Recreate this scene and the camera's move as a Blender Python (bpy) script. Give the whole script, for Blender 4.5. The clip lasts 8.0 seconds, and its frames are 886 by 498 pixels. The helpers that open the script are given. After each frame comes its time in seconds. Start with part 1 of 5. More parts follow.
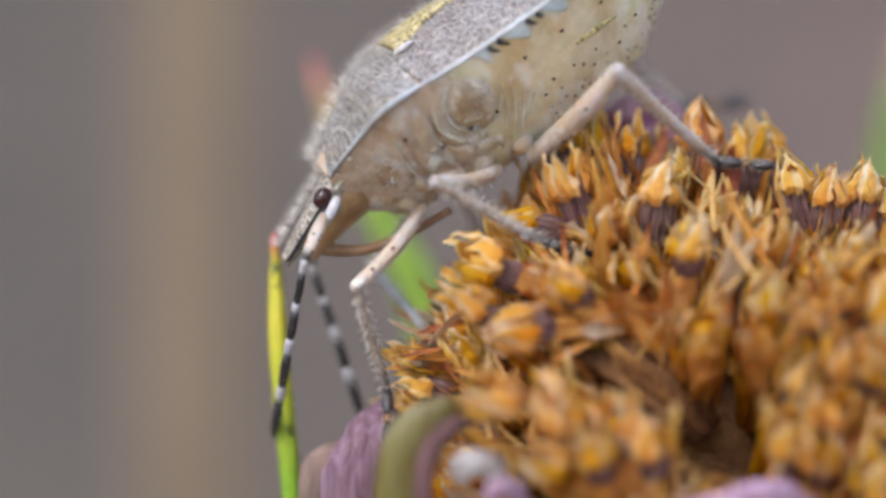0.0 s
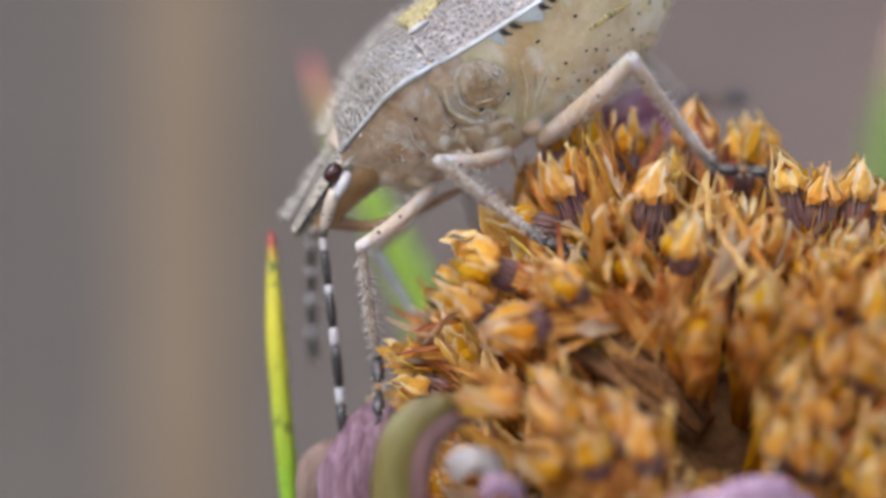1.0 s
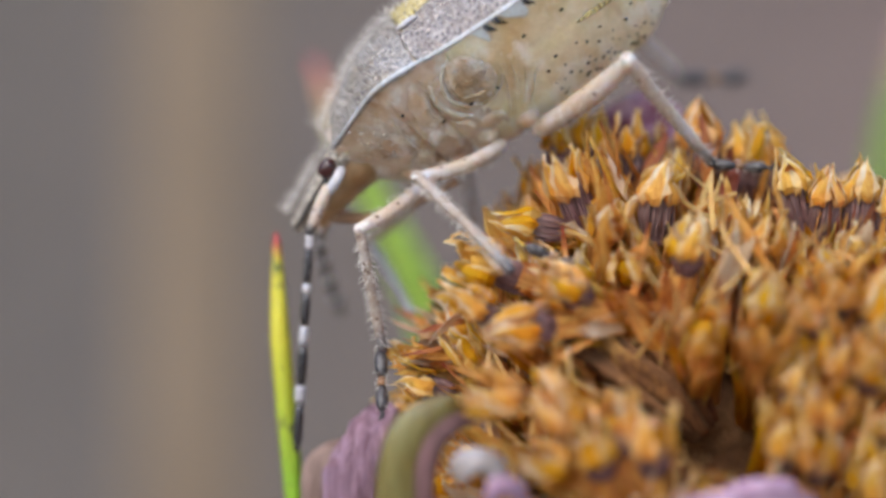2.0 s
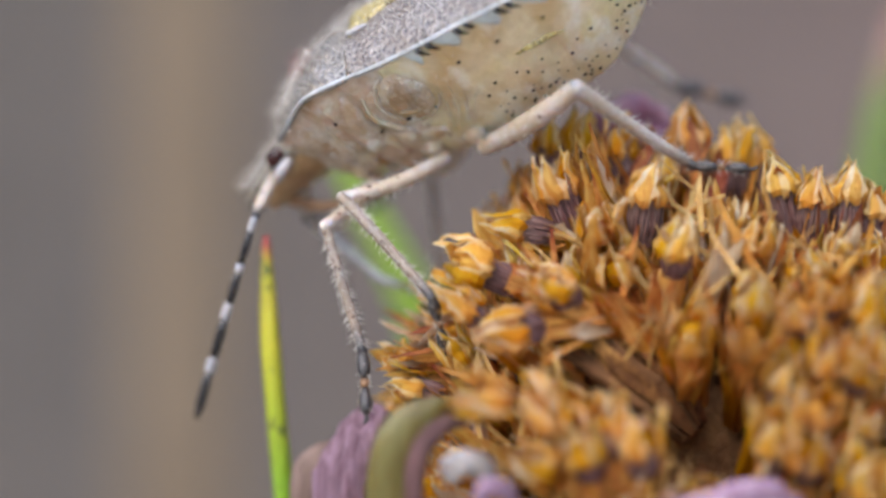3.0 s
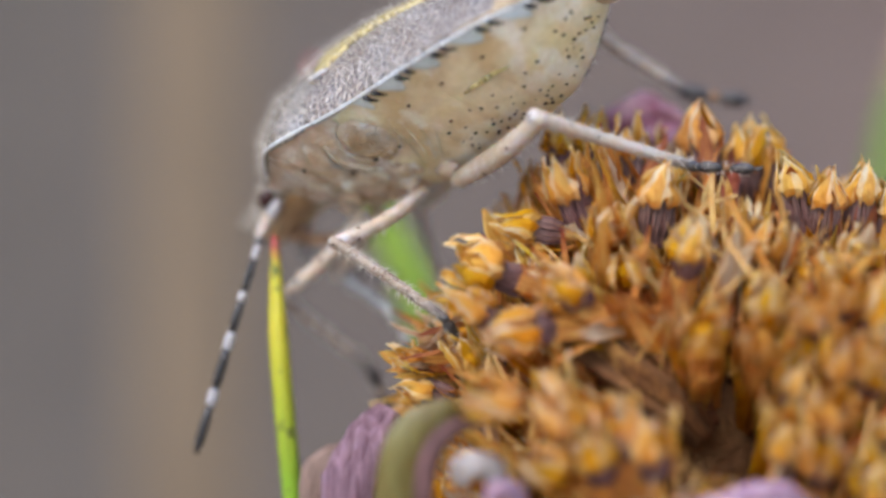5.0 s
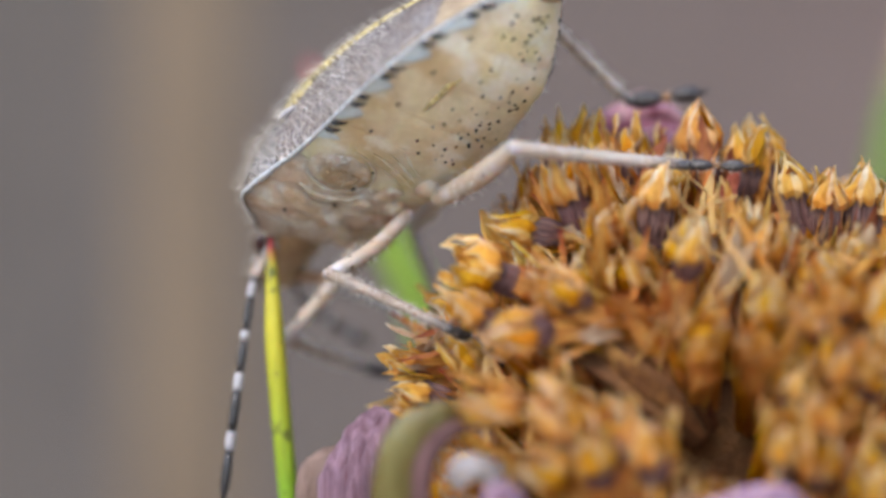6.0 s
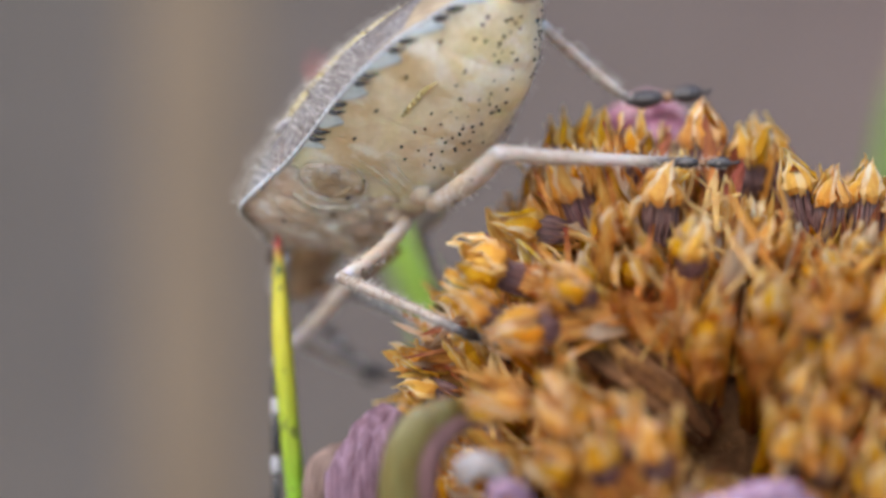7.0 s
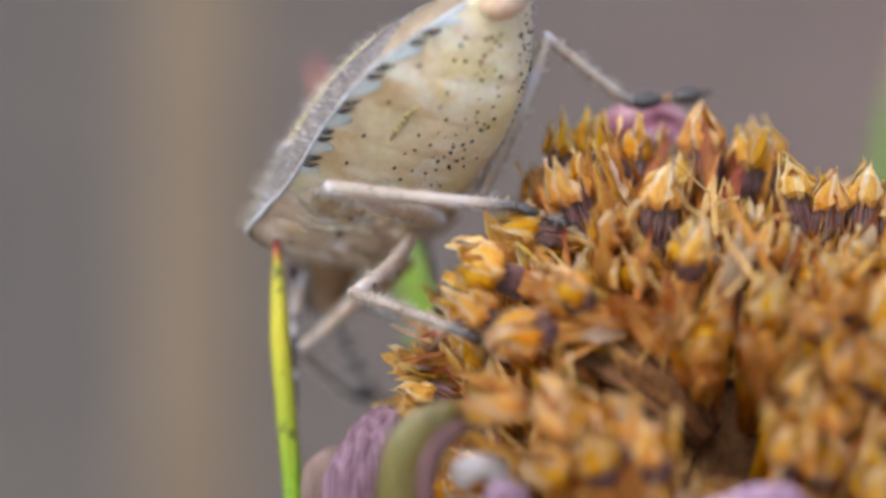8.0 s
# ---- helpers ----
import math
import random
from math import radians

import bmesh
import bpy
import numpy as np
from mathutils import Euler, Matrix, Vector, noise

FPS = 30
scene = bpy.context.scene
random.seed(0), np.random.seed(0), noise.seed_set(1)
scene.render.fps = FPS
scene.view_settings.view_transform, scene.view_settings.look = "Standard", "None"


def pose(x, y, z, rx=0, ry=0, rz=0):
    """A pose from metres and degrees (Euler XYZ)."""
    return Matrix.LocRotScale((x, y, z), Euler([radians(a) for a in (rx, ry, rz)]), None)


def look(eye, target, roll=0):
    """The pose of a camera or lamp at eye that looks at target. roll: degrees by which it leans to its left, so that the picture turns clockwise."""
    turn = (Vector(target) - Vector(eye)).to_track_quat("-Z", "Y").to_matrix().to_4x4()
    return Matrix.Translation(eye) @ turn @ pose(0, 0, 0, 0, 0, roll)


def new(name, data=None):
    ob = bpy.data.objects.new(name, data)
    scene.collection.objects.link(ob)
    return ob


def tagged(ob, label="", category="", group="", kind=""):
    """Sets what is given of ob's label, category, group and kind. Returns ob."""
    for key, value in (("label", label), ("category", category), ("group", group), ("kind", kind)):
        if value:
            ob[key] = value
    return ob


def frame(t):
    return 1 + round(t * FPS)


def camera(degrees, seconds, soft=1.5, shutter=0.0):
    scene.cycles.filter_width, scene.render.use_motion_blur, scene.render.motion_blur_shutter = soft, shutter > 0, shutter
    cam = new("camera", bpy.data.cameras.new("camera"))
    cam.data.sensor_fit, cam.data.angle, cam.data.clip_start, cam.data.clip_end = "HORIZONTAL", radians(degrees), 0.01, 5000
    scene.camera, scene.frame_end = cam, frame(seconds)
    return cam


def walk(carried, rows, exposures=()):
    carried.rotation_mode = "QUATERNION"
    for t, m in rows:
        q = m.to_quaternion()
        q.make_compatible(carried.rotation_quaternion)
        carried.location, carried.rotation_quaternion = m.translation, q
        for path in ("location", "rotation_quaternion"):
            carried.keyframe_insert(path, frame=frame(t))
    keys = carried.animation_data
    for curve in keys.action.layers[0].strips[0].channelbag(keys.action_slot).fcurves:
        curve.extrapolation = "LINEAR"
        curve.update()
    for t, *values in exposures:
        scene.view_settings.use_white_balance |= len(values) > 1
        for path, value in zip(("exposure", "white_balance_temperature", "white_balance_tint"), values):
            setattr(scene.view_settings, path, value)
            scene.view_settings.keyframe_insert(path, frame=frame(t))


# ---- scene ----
MM = 0.001
HEIGHT = 0.35          # the flower head stands this high over the ground
BASE = Vector((0, 0, HEIGHT))
FOCUS = 57.4           # millimetres from the lens to the plane in focus


def at(x, y, z):
    """Millimetres round the flower head to metres in the world."""
    return BASE + Vector((x, y, z)) * MM


# ---- camera ----
cam = camera(20.0, 8.0, soft=3.1, shutter=0.4)
cam.data.dof.use_dof = True
cam.data.dof.focus_distance = FOCUS * MM
cam.data.dof.aperture_fstop = 25.0

# seconds, pan left, tilt up, lean (degrees), distance (mm)
PATH = [
    (0, 0.0095, 0.0001, 0.139, 59.45), (0.5, -0.1655, 0.0613, 0.003, 59.60), (1, -0.0728, -0.0354, 0.12, 59.78),
    (1.5, -0.2169, 0.0317, 0.096, 59.84), (1.7, 0.0309, -0.0103, 0.095, 59.86), (2.8, 0.0072, 0.0413, 0.1, 59.99),
    (3, -0.2121, 0.0439, 0.095, 60.03), (3.5, 0.0, 0.0, 0.0, 60.03), (4, -0.0149, 0.0368, 0.1, 59.87),
    (4.5, 0.0347, -0.0093, 0.096, 59.74), (4.7, 0.03, 0.02, 0.09, 59.68), (6, -0.05, 0.0891, 0.069, 59.15),
    (6.5, 0.0065, 0.0926, 0.092, 59.30), (7, 0.0857, 0.0369, 0.003, 59.51), (7.5, 0.0809, 0.1167, 0.087, 59.35),
    (8, 0.0529, 0.1, 0.116, 59.53),
]


def camera_pose(pan, tilt, lean, distance):
    return Matrix.Translation(at(0, -distance, 0)) @ pose(0, 0, 0, 90 + tilt, 0, pan) @ pose(0, 0, 0, 0, 0, lean)


walk(cam, [(t, camera_pose(*row)) for t, *row in PATH])

# ---- light ----
SUN_UP, SUN_ROUND = 46, -30      # degrees over the horizon; degrees from the camera's side towards the left
world = bpy.data.worlds.new("world")
scene.world = world
world.use_nodes = True
nt = world.node_tree
sky = nt.nodes.new("ShaderNodeTexSky")
sky.sky_type = 'NISHITA'
sky.sun_disc = False
sky.sun_elevation = radians(SUN_UP)
sky.sun_rotation = radians(180 - SUN_ROUND)
sky.dust_density = 2.0
nt.links.new(sky.outputs[0], nt.nodes["Background"].inputs[0])
nt.nodes["Background"].inputs[1].default_value = 0.17
sun = new("sun", bpy.data.lights.new("sun", 'SUN'))
sun.data.energy = 1.0
sun.data.angle = radians(22)
sun.data.color = (1.0, 0.95, 0.92)
a, b = radians(SUN_UP), radians(SUN_ROUND)
sun.matrix_world = look((math.sin(b) * math.cos(a) * 2, -math.cos(b) * math.cos(a) * 2, math.sin(a) * 2 + HEIGHT), (0, 0, HEIGHT))
scene.view_settings.exposure = 1.01


# ---- materials ----
def material(name, rough=0.6, metal=0.0, sss=0.0, sss_mm=0.3, spec=0.4):
    m = bpy.data.materials.new(name)
    m.use_nodes = True
    b = m.node_tree.nodes["Principled BSDF"]
    b.inputs["Roughness"].default_value = rough
    b.inputs["Metallic"].default_value = metal
    b.inputs["Specular IOR Level"].default_value = spec
    if sss:
        b.inputs["Subsurface Weight"].default_value = sss
        b.inputs["Subsurface Radius"].default_value = (1.0, 0.6, 0.35)
        b.inputs["Subsurface Scale"].default_value = sss_mm * MM
    return m, m.node_tree, b


def node(nt, kind, **inputs):
    n = nt.nodes.new(kind)
    for key, value in inputs.items():
        n.inputs[key.replace("_", " ")].default_value = value
    return n


def ramp(nt, source, stops):
    n = nt.nodes.new("ShaderNodeValToRGB")
    while len(n.color_ramp.elements) < len(stops):
        n.color_ramp.elements.new(0.5)
    for e, (p, c) in zip(n.color_ramp.elements, stops):
        e.position, e.color = p, (*c, 1)
    nt.links.new(source, n.inputs[0])
    return n.outputs[0]


def mix(nt, factor, one, two, mode='MIX'):
    n = nt.nodes.new("ShaderNodeMix")
    n.data_type, n.blend_type = 'RGBA', mode
    for socket, value in ((n.inputs[0], factor), (n.inputs[6], one), (n.inputs[7], two)):
        if isinstance(value, (int, float)):
            socket.default_value = value
        elif isinstance(value, tuple):
            socket.default_value = (*value, 1)
        else:
            nt.links.new(value, socket)
    return n.outputs[2]


def coords(nt, scale=(1, 1, 1)):
    """Object coordinates in millimetres."""
    c = nt.nodes.new("ShaderNodeTexCoord")
    m = nt.nodes.new("ShaderNodeMapping")
    m.inputs["Scale"].default_value = [s / MM for s in scale]
    nt.links.new(c.outputs["Object"], m.inputs[0])
    return m.outputs[0]


def noise_tex(nt, vector, scale, detail=4, rough=0.6):
    n = node(nt, "ShaderNodeTexNoise", Scale=scale, Detail=detail, Roughness=rough)
    nt.links.new(vector, n.inputs["Vector"])
    return n.outputs[0]


def bump(nt, bsdf, height, depth_mm, strength=1.0):
    n = node(nt, "ShaderNodeBump", Strength=strength, Distance=depth_mm * MM)
    nt.links.new(height, n.inputs["Height"])
    nt.links.new(n.outputs[0], bsdf.inputs["Normal"])
    return n


def two_scale(name, dark, light, big=0.8, fine=6.0, stretch=(1, 1, 1), depth=0.03, coat=0.0, **kw):
    """A surface with broad tints, fine grain and relief; coat: a moist gloss over it."""
    m, nt, b = material(name, **kw)
    b.inputs["Coat Weight"].default_value = coat
    b.inputs["Coat Roughness"].default_value = 0.12
    v = coords(nt, stretch)
    c1 = ramp(nt, noise_tex(nt, v, big, 3), [(0.3, dark), (0.7, light)])
    fine_n = noise_tex(nt, v, fine, 5, 0.7)
    g = ramp(nt, fine_n, [(0.25, (0.62, 0.6, 0.58)), (0.75, (1, 1, 1))])
    nt.links.new(mix(nt, 0.75, c1, g, 'MULTIPLY'), b.inputs["Base Color"])
    bump(nt, b, fine_n, depth)
    return m


def punctate(name, dark, mid, light, cell=7.0, depth=0.09, rough=0.26):
    """Horny plates with dense pits and pale warts between them."""
    m, nt, b = material(name, rough=rough, spec=0.6, sss=0.1, sss_mm=0.15)
    v = coords(nt, (1, 1, 0.1))
    warp = noise_tex(nt, v, 1.1, 4)
    shift = nt.nodes.new("ShaderNodeVectorMath")
    shift.operation = 'MULTIPLY_ADD'
    col = node(nt, "ShaderNodeTexNoise", Scale=3.0, Detail=2.0)
    nt.links.new(v, col.inputs["Vector"])
    nt.links.new(col.outputs["Color"], shift.inputs[0])
    shift.inputs[1].default_value = (0.16, 0.16, 0)
    nt.links.new(v, shift.inputs[2])
    vor = node(nt, "ShaderNodeTexVoronoi", Scale=cell, Randomness=0.85)
    vor.voronoi_dimensions = '2D'
    nt.links.new(shift.outputs[0], vor.inputs["Vector"])
    base = ramp(nt, warp, [(0.3, mid), (0.7, light)])
    fine = ramp(nt, noise_tex(nt, v, 14, 3), [(0.3, (0.7, 0.7, 0.7)), (0.7, (1, 1, 1))])
    base = mix(nt, 0.8, base, fine, 'MULTIPLY')
    b.inputs["Coat Weight"].default_value = 0.35
    b.inputs["Coat Roughness"].default_value = 0.2
    pits = ramp(nt, vor.outputs["Distance"], [(0.12, (1, 1, 1)), (0.30, (0, 0, 0))])
    nt.links.new(mix(nt, pits, base, dark), b.inputs["Base Color"])
    bump(nt, b, vor.outputs["Distance"], depth)
    return m


M_PRONOTUM = punctate("mottled_plate", (0.055, 0.052, 0.06), (0.22, 0.18, 0.13), (0.38, 0.365, 0.37), 6.4, 0.11)
M_SCUTELLUM = punctate("yellowish_plate", (0.11, 0.08, 0.03), (0.46, 0.36, 0.12), (0.66, 0.56, 0.26), 6.0, 0.12)
M_WING = punctate("wing_leather", (0.055, 0.05, 0.055), (0.24, 0.19, 0.16), (0.37, 0.345, 0.345), 6.8, 0.11)
M_HEAD = punctate("head_plate", (0.04, 0.035, 0.035), (0.28, 0.24, 0.20), (0.50, 0.45, 0.38), 9.0)
# pale rim skin, with the sky's bluish highlight mixed into the colour
M_EDGE = two_scale("pale_edge_gleam", (0.30, 0.31, 0.31), (0.66, 0.72, 0.80), 0.8, 7.0, depth=0.02, rough=0.35, sss=0.2, sss_mm=0.2, spec=0.6)
M_PATCH = two_scale("white_patch", (0.58, 0.65, 0.66), (0.78, 0.84, 0.85), 1.5, 8.0, depth=0.02, rough=0.4, sss=0.3, sss_mm=0.2, spec=0.5)
M_BLACK = two_scale("glossy_black", (0.012, 0.012, 0.016), (0.03, 0.03, 0.035), 2.0, 12.0, depth=0.015, rough=0.25, spec=0.6)
M_BAND = two_scale("white_band", (0.36, 0.36, 0.40), (0.56, 0.56, 0.61), 2.0, 10.0, depth=0.01, rough=0.35, sss=0.2, sss_mm=0.2)
M_FOOT = two_scale("sooty_foot", (0.015, 0.015, 0.02), (0.07, 0.06, 0.06), 3.0, 14.0, depth=0.02, rough=0.3, spec=0.6)
M_EYE = two_scale("eye", (0.018, 0.005, 0.006), (0.065, 0.013, 0.012), 2.0, 20.0, depth=0.004, rough=0.1, spec=0.45)
M_CHEEK = two_scale("amber_cheek", (0.28, 0.16, 0.07), (0.55, 0.37, 0.20), 1.2, 6.0, depth=0.03, coat=0.5, rough=0.35, sss=0.4, sss_mm=0.5)
M_BROWN = two_scale("brown_beak", (0.18, 0.09, 0.04), (0.38, 0.22, 0.12), 2.0, 8.0, depth=0.02, rough=0.35)
M_HAIR = two_scale("pale_hair", (0.78, 0.74, 0.68), (0.88, 0.86, 0.82), 2.0, 8.0, depth=0.0, rough=0.4)
M_MEMBRANE = two_scale("wing_film", (0.30, 0.22, 0.14), (0.45, 0.36, 0.24), 1.0, 5.0, depth=0.02, rough=0.25)


def marbled(name, one, two, three, milk, broad, vein, relief, coat):
    """Thin insect skin: three tints at large, marbled with milky patches, moist gloss over fine relief."""
    m, nt, b = material(name, rough=0.35, sss=0.6, sss_mm=0.8, spec=0.5)
    b.inputs["Coat Weight"].default_value = coat
    b.inputs["Coat Roughness"].default_value = 0.12
    v = coords(nt)
    tint = ramp(nt, noise_tex(nt, v, broad, 3, 0.5), [(0.36, one), (0.5, two), (0.64, three)])
    patch = ramp(nt, noise_tex(nt, coords(nt, (1.3, 0.8, 1)), vein, 4, 0.6), [(0.52, (0, 0, 0)), (0.62, (0.75, 0.75, 0.75))])
    c = mix(nt, patch, tint, milk)
    fine = noise_tex(nt, v, 5.0, 5, 0.7)
    g = ramp(nt, fine, [(0.3, (0.76, 0.72, 0.66)), (0.65, (1, 1, 1))])
    nt.links.new(mix(nt, 0.7, c, g, 'MULTIPLY'), b.inputs["Base Color"])
    bump(nt, b, fine, relief)
    return m


M_BELLY = marbled("pale_belly", (0.66, 0.50, 0.28), (0.80, 0.70, 0.50), (0.77, 0.66, 0.38), (0.88, 0.84, 0.74), 0.55, 0.9, 0.05, 0.3)
M_THORAX = marbled("amber_thorax", (0.46, 0.30, 0.18), (0.70, 0.55, 0.43), (0.60, 0.43, 0.29), (0.82, 0.76, 0.70), 1.0, 1.5, 0.10, 0.8)
M_PLATE = marbled("pleural_plate", (0.50, 0.33, 0.18), (0.74, 0.60, 0.46), (0.66, 0.50, 0.35), (0.86, 0.81, 0.75), 1.2, 1.8, 0.10, 0.9)


def leg_material(name, low, high, milk, cell, speckle, sooty, sss):
    """Waxy leg skin, milky in patches, with brown specks that thicken at the knee, and sooty at the far end where asked."""
    m, nt, b = material(name, rough=0.36, sss=sss, sss_mm=0.4, spec=0.5)
    v = coords(nt)
    c1 = ramp(nt, noise_tex(nt, v, 1.1, 3), [(0.3, low), (0.68, high)])
    c1 = mix(nt, ramp(nt, noise_tex(nt, v, 0.8, 2), [(0.46, (0, 0, 0)), (0.62, (1, 1, 1))]), c1, milk)
    vor = node(nt, "ShaderNodeTexVoronoi", Scale=cell)
    nt.links.new(v, vor.inputs["Vector"])
    dots = ramp(nt, vor.outputs["Distance"], [(0.20, (1, 1, 1)), (0.32, (0, 0, 0))])
    tc = nt.nodes.new("ShaderNodeTexCoord")
    sep = nt.nodes.new("ShaderNodeSeparateXYZ")
    nt.links.new(tc.outputs["Generated"], sep.inputs[0])
    keep = ramp(nt, vor.outputs["Color"], [(speckle, (0, 0, 0)), (speckle + 0.02, (1, 1, 1))])
    knee = ramp(nt, sep.outputs[2], [(0.86, (0, 0, 0)), (0.93, (1, 1, 1))])
    some = mix(nt, knee, keep, (1, 1, 1)) if not sooty else keep
    c2 = mix(nt, mix(nt, 1.0, dots, some, 'MULTIPLY'), c1, (0.12, 0.07, 0.05))
    if sooty:
        tip = ramp(nt, sep.outputs[2], [(0.74, (0, 0, 0)), (0.96, (1, 1, 1))])
        c2 = mix(nt, tip, c2, (0.06, 0.06, 0.07))
    nt.links.new(c2, b.inputs["Base Color"])
    b.inputs["Coat Weight"].default_value = 0.45
    b.inputs["Coat Roughness"].default_value = 0.22
    bump(nt, b, noise_tex(nt, v, 6.0, 4), 0.10)
    return m


M_LEG = leg_material("waxy_thigh", (0.44, 0.34, 0.24), (0.57, 0.505, 0.44), (0.63, 0.615, 0.66), 4.5, 0.72, False, 0.55)
M_TIBIA = leg_material("dotted_leg", (0.25, 0.19, 0.145), (0.40, 0.345, 0.30), (0.42, 0.40, 0.41), 6.5, 0.25, True, 0.4)
M_SHIN = leg_material("pale_shin", (0.38, 0.31, 0.24), (0.51, 0.45, 0.40), (0.53, 0.51, 0.53), 5.5, 0.45, True, 0.6)


def floret_material(name, stops, streak, rough=0.46, thin=0.4, amount=0.75, spec=0.4):
    """Dry papery tissue that lets light through: tints along the piece's own height, streaked lengthwise, each piece a little different."""
    m, nt, b = material(name, rough=rough, spec=spec)
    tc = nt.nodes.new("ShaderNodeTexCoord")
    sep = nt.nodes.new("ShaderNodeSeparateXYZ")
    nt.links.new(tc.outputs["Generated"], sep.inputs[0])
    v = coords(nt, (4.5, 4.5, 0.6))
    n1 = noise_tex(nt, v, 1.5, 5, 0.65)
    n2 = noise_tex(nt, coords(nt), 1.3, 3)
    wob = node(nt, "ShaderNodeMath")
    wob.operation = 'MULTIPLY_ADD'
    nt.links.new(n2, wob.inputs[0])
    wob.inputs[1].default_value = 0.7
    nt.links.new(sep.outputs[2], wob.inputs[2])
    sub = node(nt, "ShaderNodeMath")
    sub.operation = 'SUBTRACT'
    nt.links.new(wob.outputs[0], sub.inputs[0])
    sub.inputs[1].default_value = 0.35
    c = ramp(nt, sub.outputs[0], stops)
    k = node(nt, "ShaderNodeMath")
    k.operation = 'MULTIPLY'
    k.inputs[1].default_value = amount
    nt.links.new(ramp(nt, n1, [(0.42, (1, 1, 1)), (0.53, (0, 0, 0))]), k.inputs[0])
    c = mix(nt, k.outputs[0], c, streak)
    info = nt.nodes.new("ShaderNodeObjectInfo")
    hue = nt.nodes.new("ShaderNodeHueSaturation")
    isle = nt.nodes.new("ShaderNodeNewGeometry").outputs["Random Per Island"]
    for key, source, low, high in (("Hue", info.outputs["Random"], 0.474, 0.497), ("Value", isle, 0.84, 1.10), ("Saturation", isle, 1.15, 0.88)):
        mr = nt.nodes.new("ShaderNodeMapRange")
        mr.inputs[3].default_value, mr.inputs[4].default_value = low, high
        nt.links.new(source, mr.inputs[0])
        nt.links.new(mr.outputs[0], hue.inputs[key])
    nt.links.new(c, hue.inputs["Color"])
    nt.links.new(hue.outputs[0], b.inputs["Base Color"])
    relief = bump(nt, b, n1, 0.14)
    if thin:
        tr = nt.nodes.new("ShaderNodeBsdfTranslucent")
        nt.links.new(hue.outputs[0], tr.inputs[0])
        nt.links.new(relief.outputs[0], tr.inputs[1])
        mx = nt.nodes.new("ShaderNodeMixShader")
        mx.inputs[0].default_value = thin
        nt.links.new(b.outputs[0], mx.inputs[1])
        nt.links.new(tr.outputs[0], mx.inputs[2])
        nt.links.new(mx.outputs[0], nt.nodes["Material Output"].inputs[0])
    return m


M_LOBE = floret_material("dry_lobe", [(0.0, (0.60, 0.27, 0.04)), (0.2, (0.83, 0.48, 0.05)), (0.5, (0.90, 0.63, 0.09)), (0.75, (0.92, 0.73, 0.20)), (1.0, (0.91, 0.83, 0.54))], (0.78, 0.42, 0.05), thin=0.5, amount=0.6)
M_LOBE_EDGE = floret_material("pale_lobe_edge", [(0.0, (0.76, 0.46, 0.09)), (0.3, (0.91, 0.71, 0.27)), (0.6, (0.93, 0.86, 0.64)), (1.0, (0.92, 0.90, 0.82))], (0.88, 0.64, 0.22), thin=0.55, amount=0.6)
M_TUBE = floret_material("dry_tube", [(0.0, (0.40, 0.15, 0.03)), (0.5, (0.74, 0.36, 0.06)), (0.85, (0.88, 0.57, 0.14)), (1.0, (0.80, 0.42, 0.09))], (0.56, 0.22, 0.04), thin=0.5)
M_STAMEN = floret_material("dark_strands", [(0.0, (0.16, 0.075, 0.06)), (0.6, (0.24, 0.14, 0.12)), (1.0, (0.33, 0.23, 0.21))], (0.10, 0.05, 0.045), rough=0.4, thin=0)
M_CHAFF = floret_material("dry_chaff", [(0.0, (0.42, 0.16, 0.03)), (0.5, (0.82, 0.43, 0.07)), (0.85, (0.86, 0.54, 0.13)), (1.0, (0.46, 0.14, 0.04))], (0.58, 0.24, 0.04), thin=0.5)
M_GOLD = floret_material("golden_chaff", [(0.0, (0.46, 0.20, 0.02)), (0.5, (0.84, 0.54, 0.05)), (1.0, (0.90, 0.72, 0.24))], (0.70, 0.34, 0.03), thin=0.6)
M_GREY = floret_material("bleached_chaff", [(0.0, (0.36, 0.23, 0.11)), (0.5, (0.60, 0.48, 0.32)), (1.0, (0.74, 0.66, 0.54))], (0.50, 0.36, 0.22), thin=0.5, amount=0.6)
M_PALE = floret_material("pale_chaff", [(0.0, (0.50, 0.30, 0.12)), (0.5, (0.80, 0.62, 0.36)), (1.0, (0.90, 0.82, 0.66))], (0.66, 0.42, 0.16), thin=0.55, amount=0.6)
M_FIBRE = two_scale("dry_fibre", (0.50, 0.20, 0.03), (0.86, 0.58, 0.22), 0.5, 4.0, depth=0.04, rough=0.5, sss=0.3, sss_mm=0.3)
M_RED = floret_material("red_brown_chaff", [(0.0, (0.60, 0.29, 0.06)), (0.5, (0.60, 0.28, 0.07)), (1.0, (0.36, 0.12, 0.05))], (0.36, 0.12, 0.05), thin=0.4)
M_OLD = floret_material("old_brown", [(0.0, (0.17, 0.07, 0.03)), (0.5, (0.31, 0.145, 0.045)), (1.0, (0.52, 0.29, 0.09))], (0.13, 0.055, 0.025), rough=0.7, thin=0.3, amount=0.8, spec=0.15)
M_CORE = two_scale("dark_core", (0.15, 0.072, 0.035), (0.30, 0.145, 0.065), 0.8, 4.0, depth=0.2, rough=0.8, spec=0.1)
M_PURPLE = two_scale("withered_purple", (0.13, 0.06, 0.085), (0.43, 0.28, 0.38), 0.9, 3.2, (4, 4, 0.25), depth=0.14, rough=0.55, sss=0.2, sss_mm=0.4)
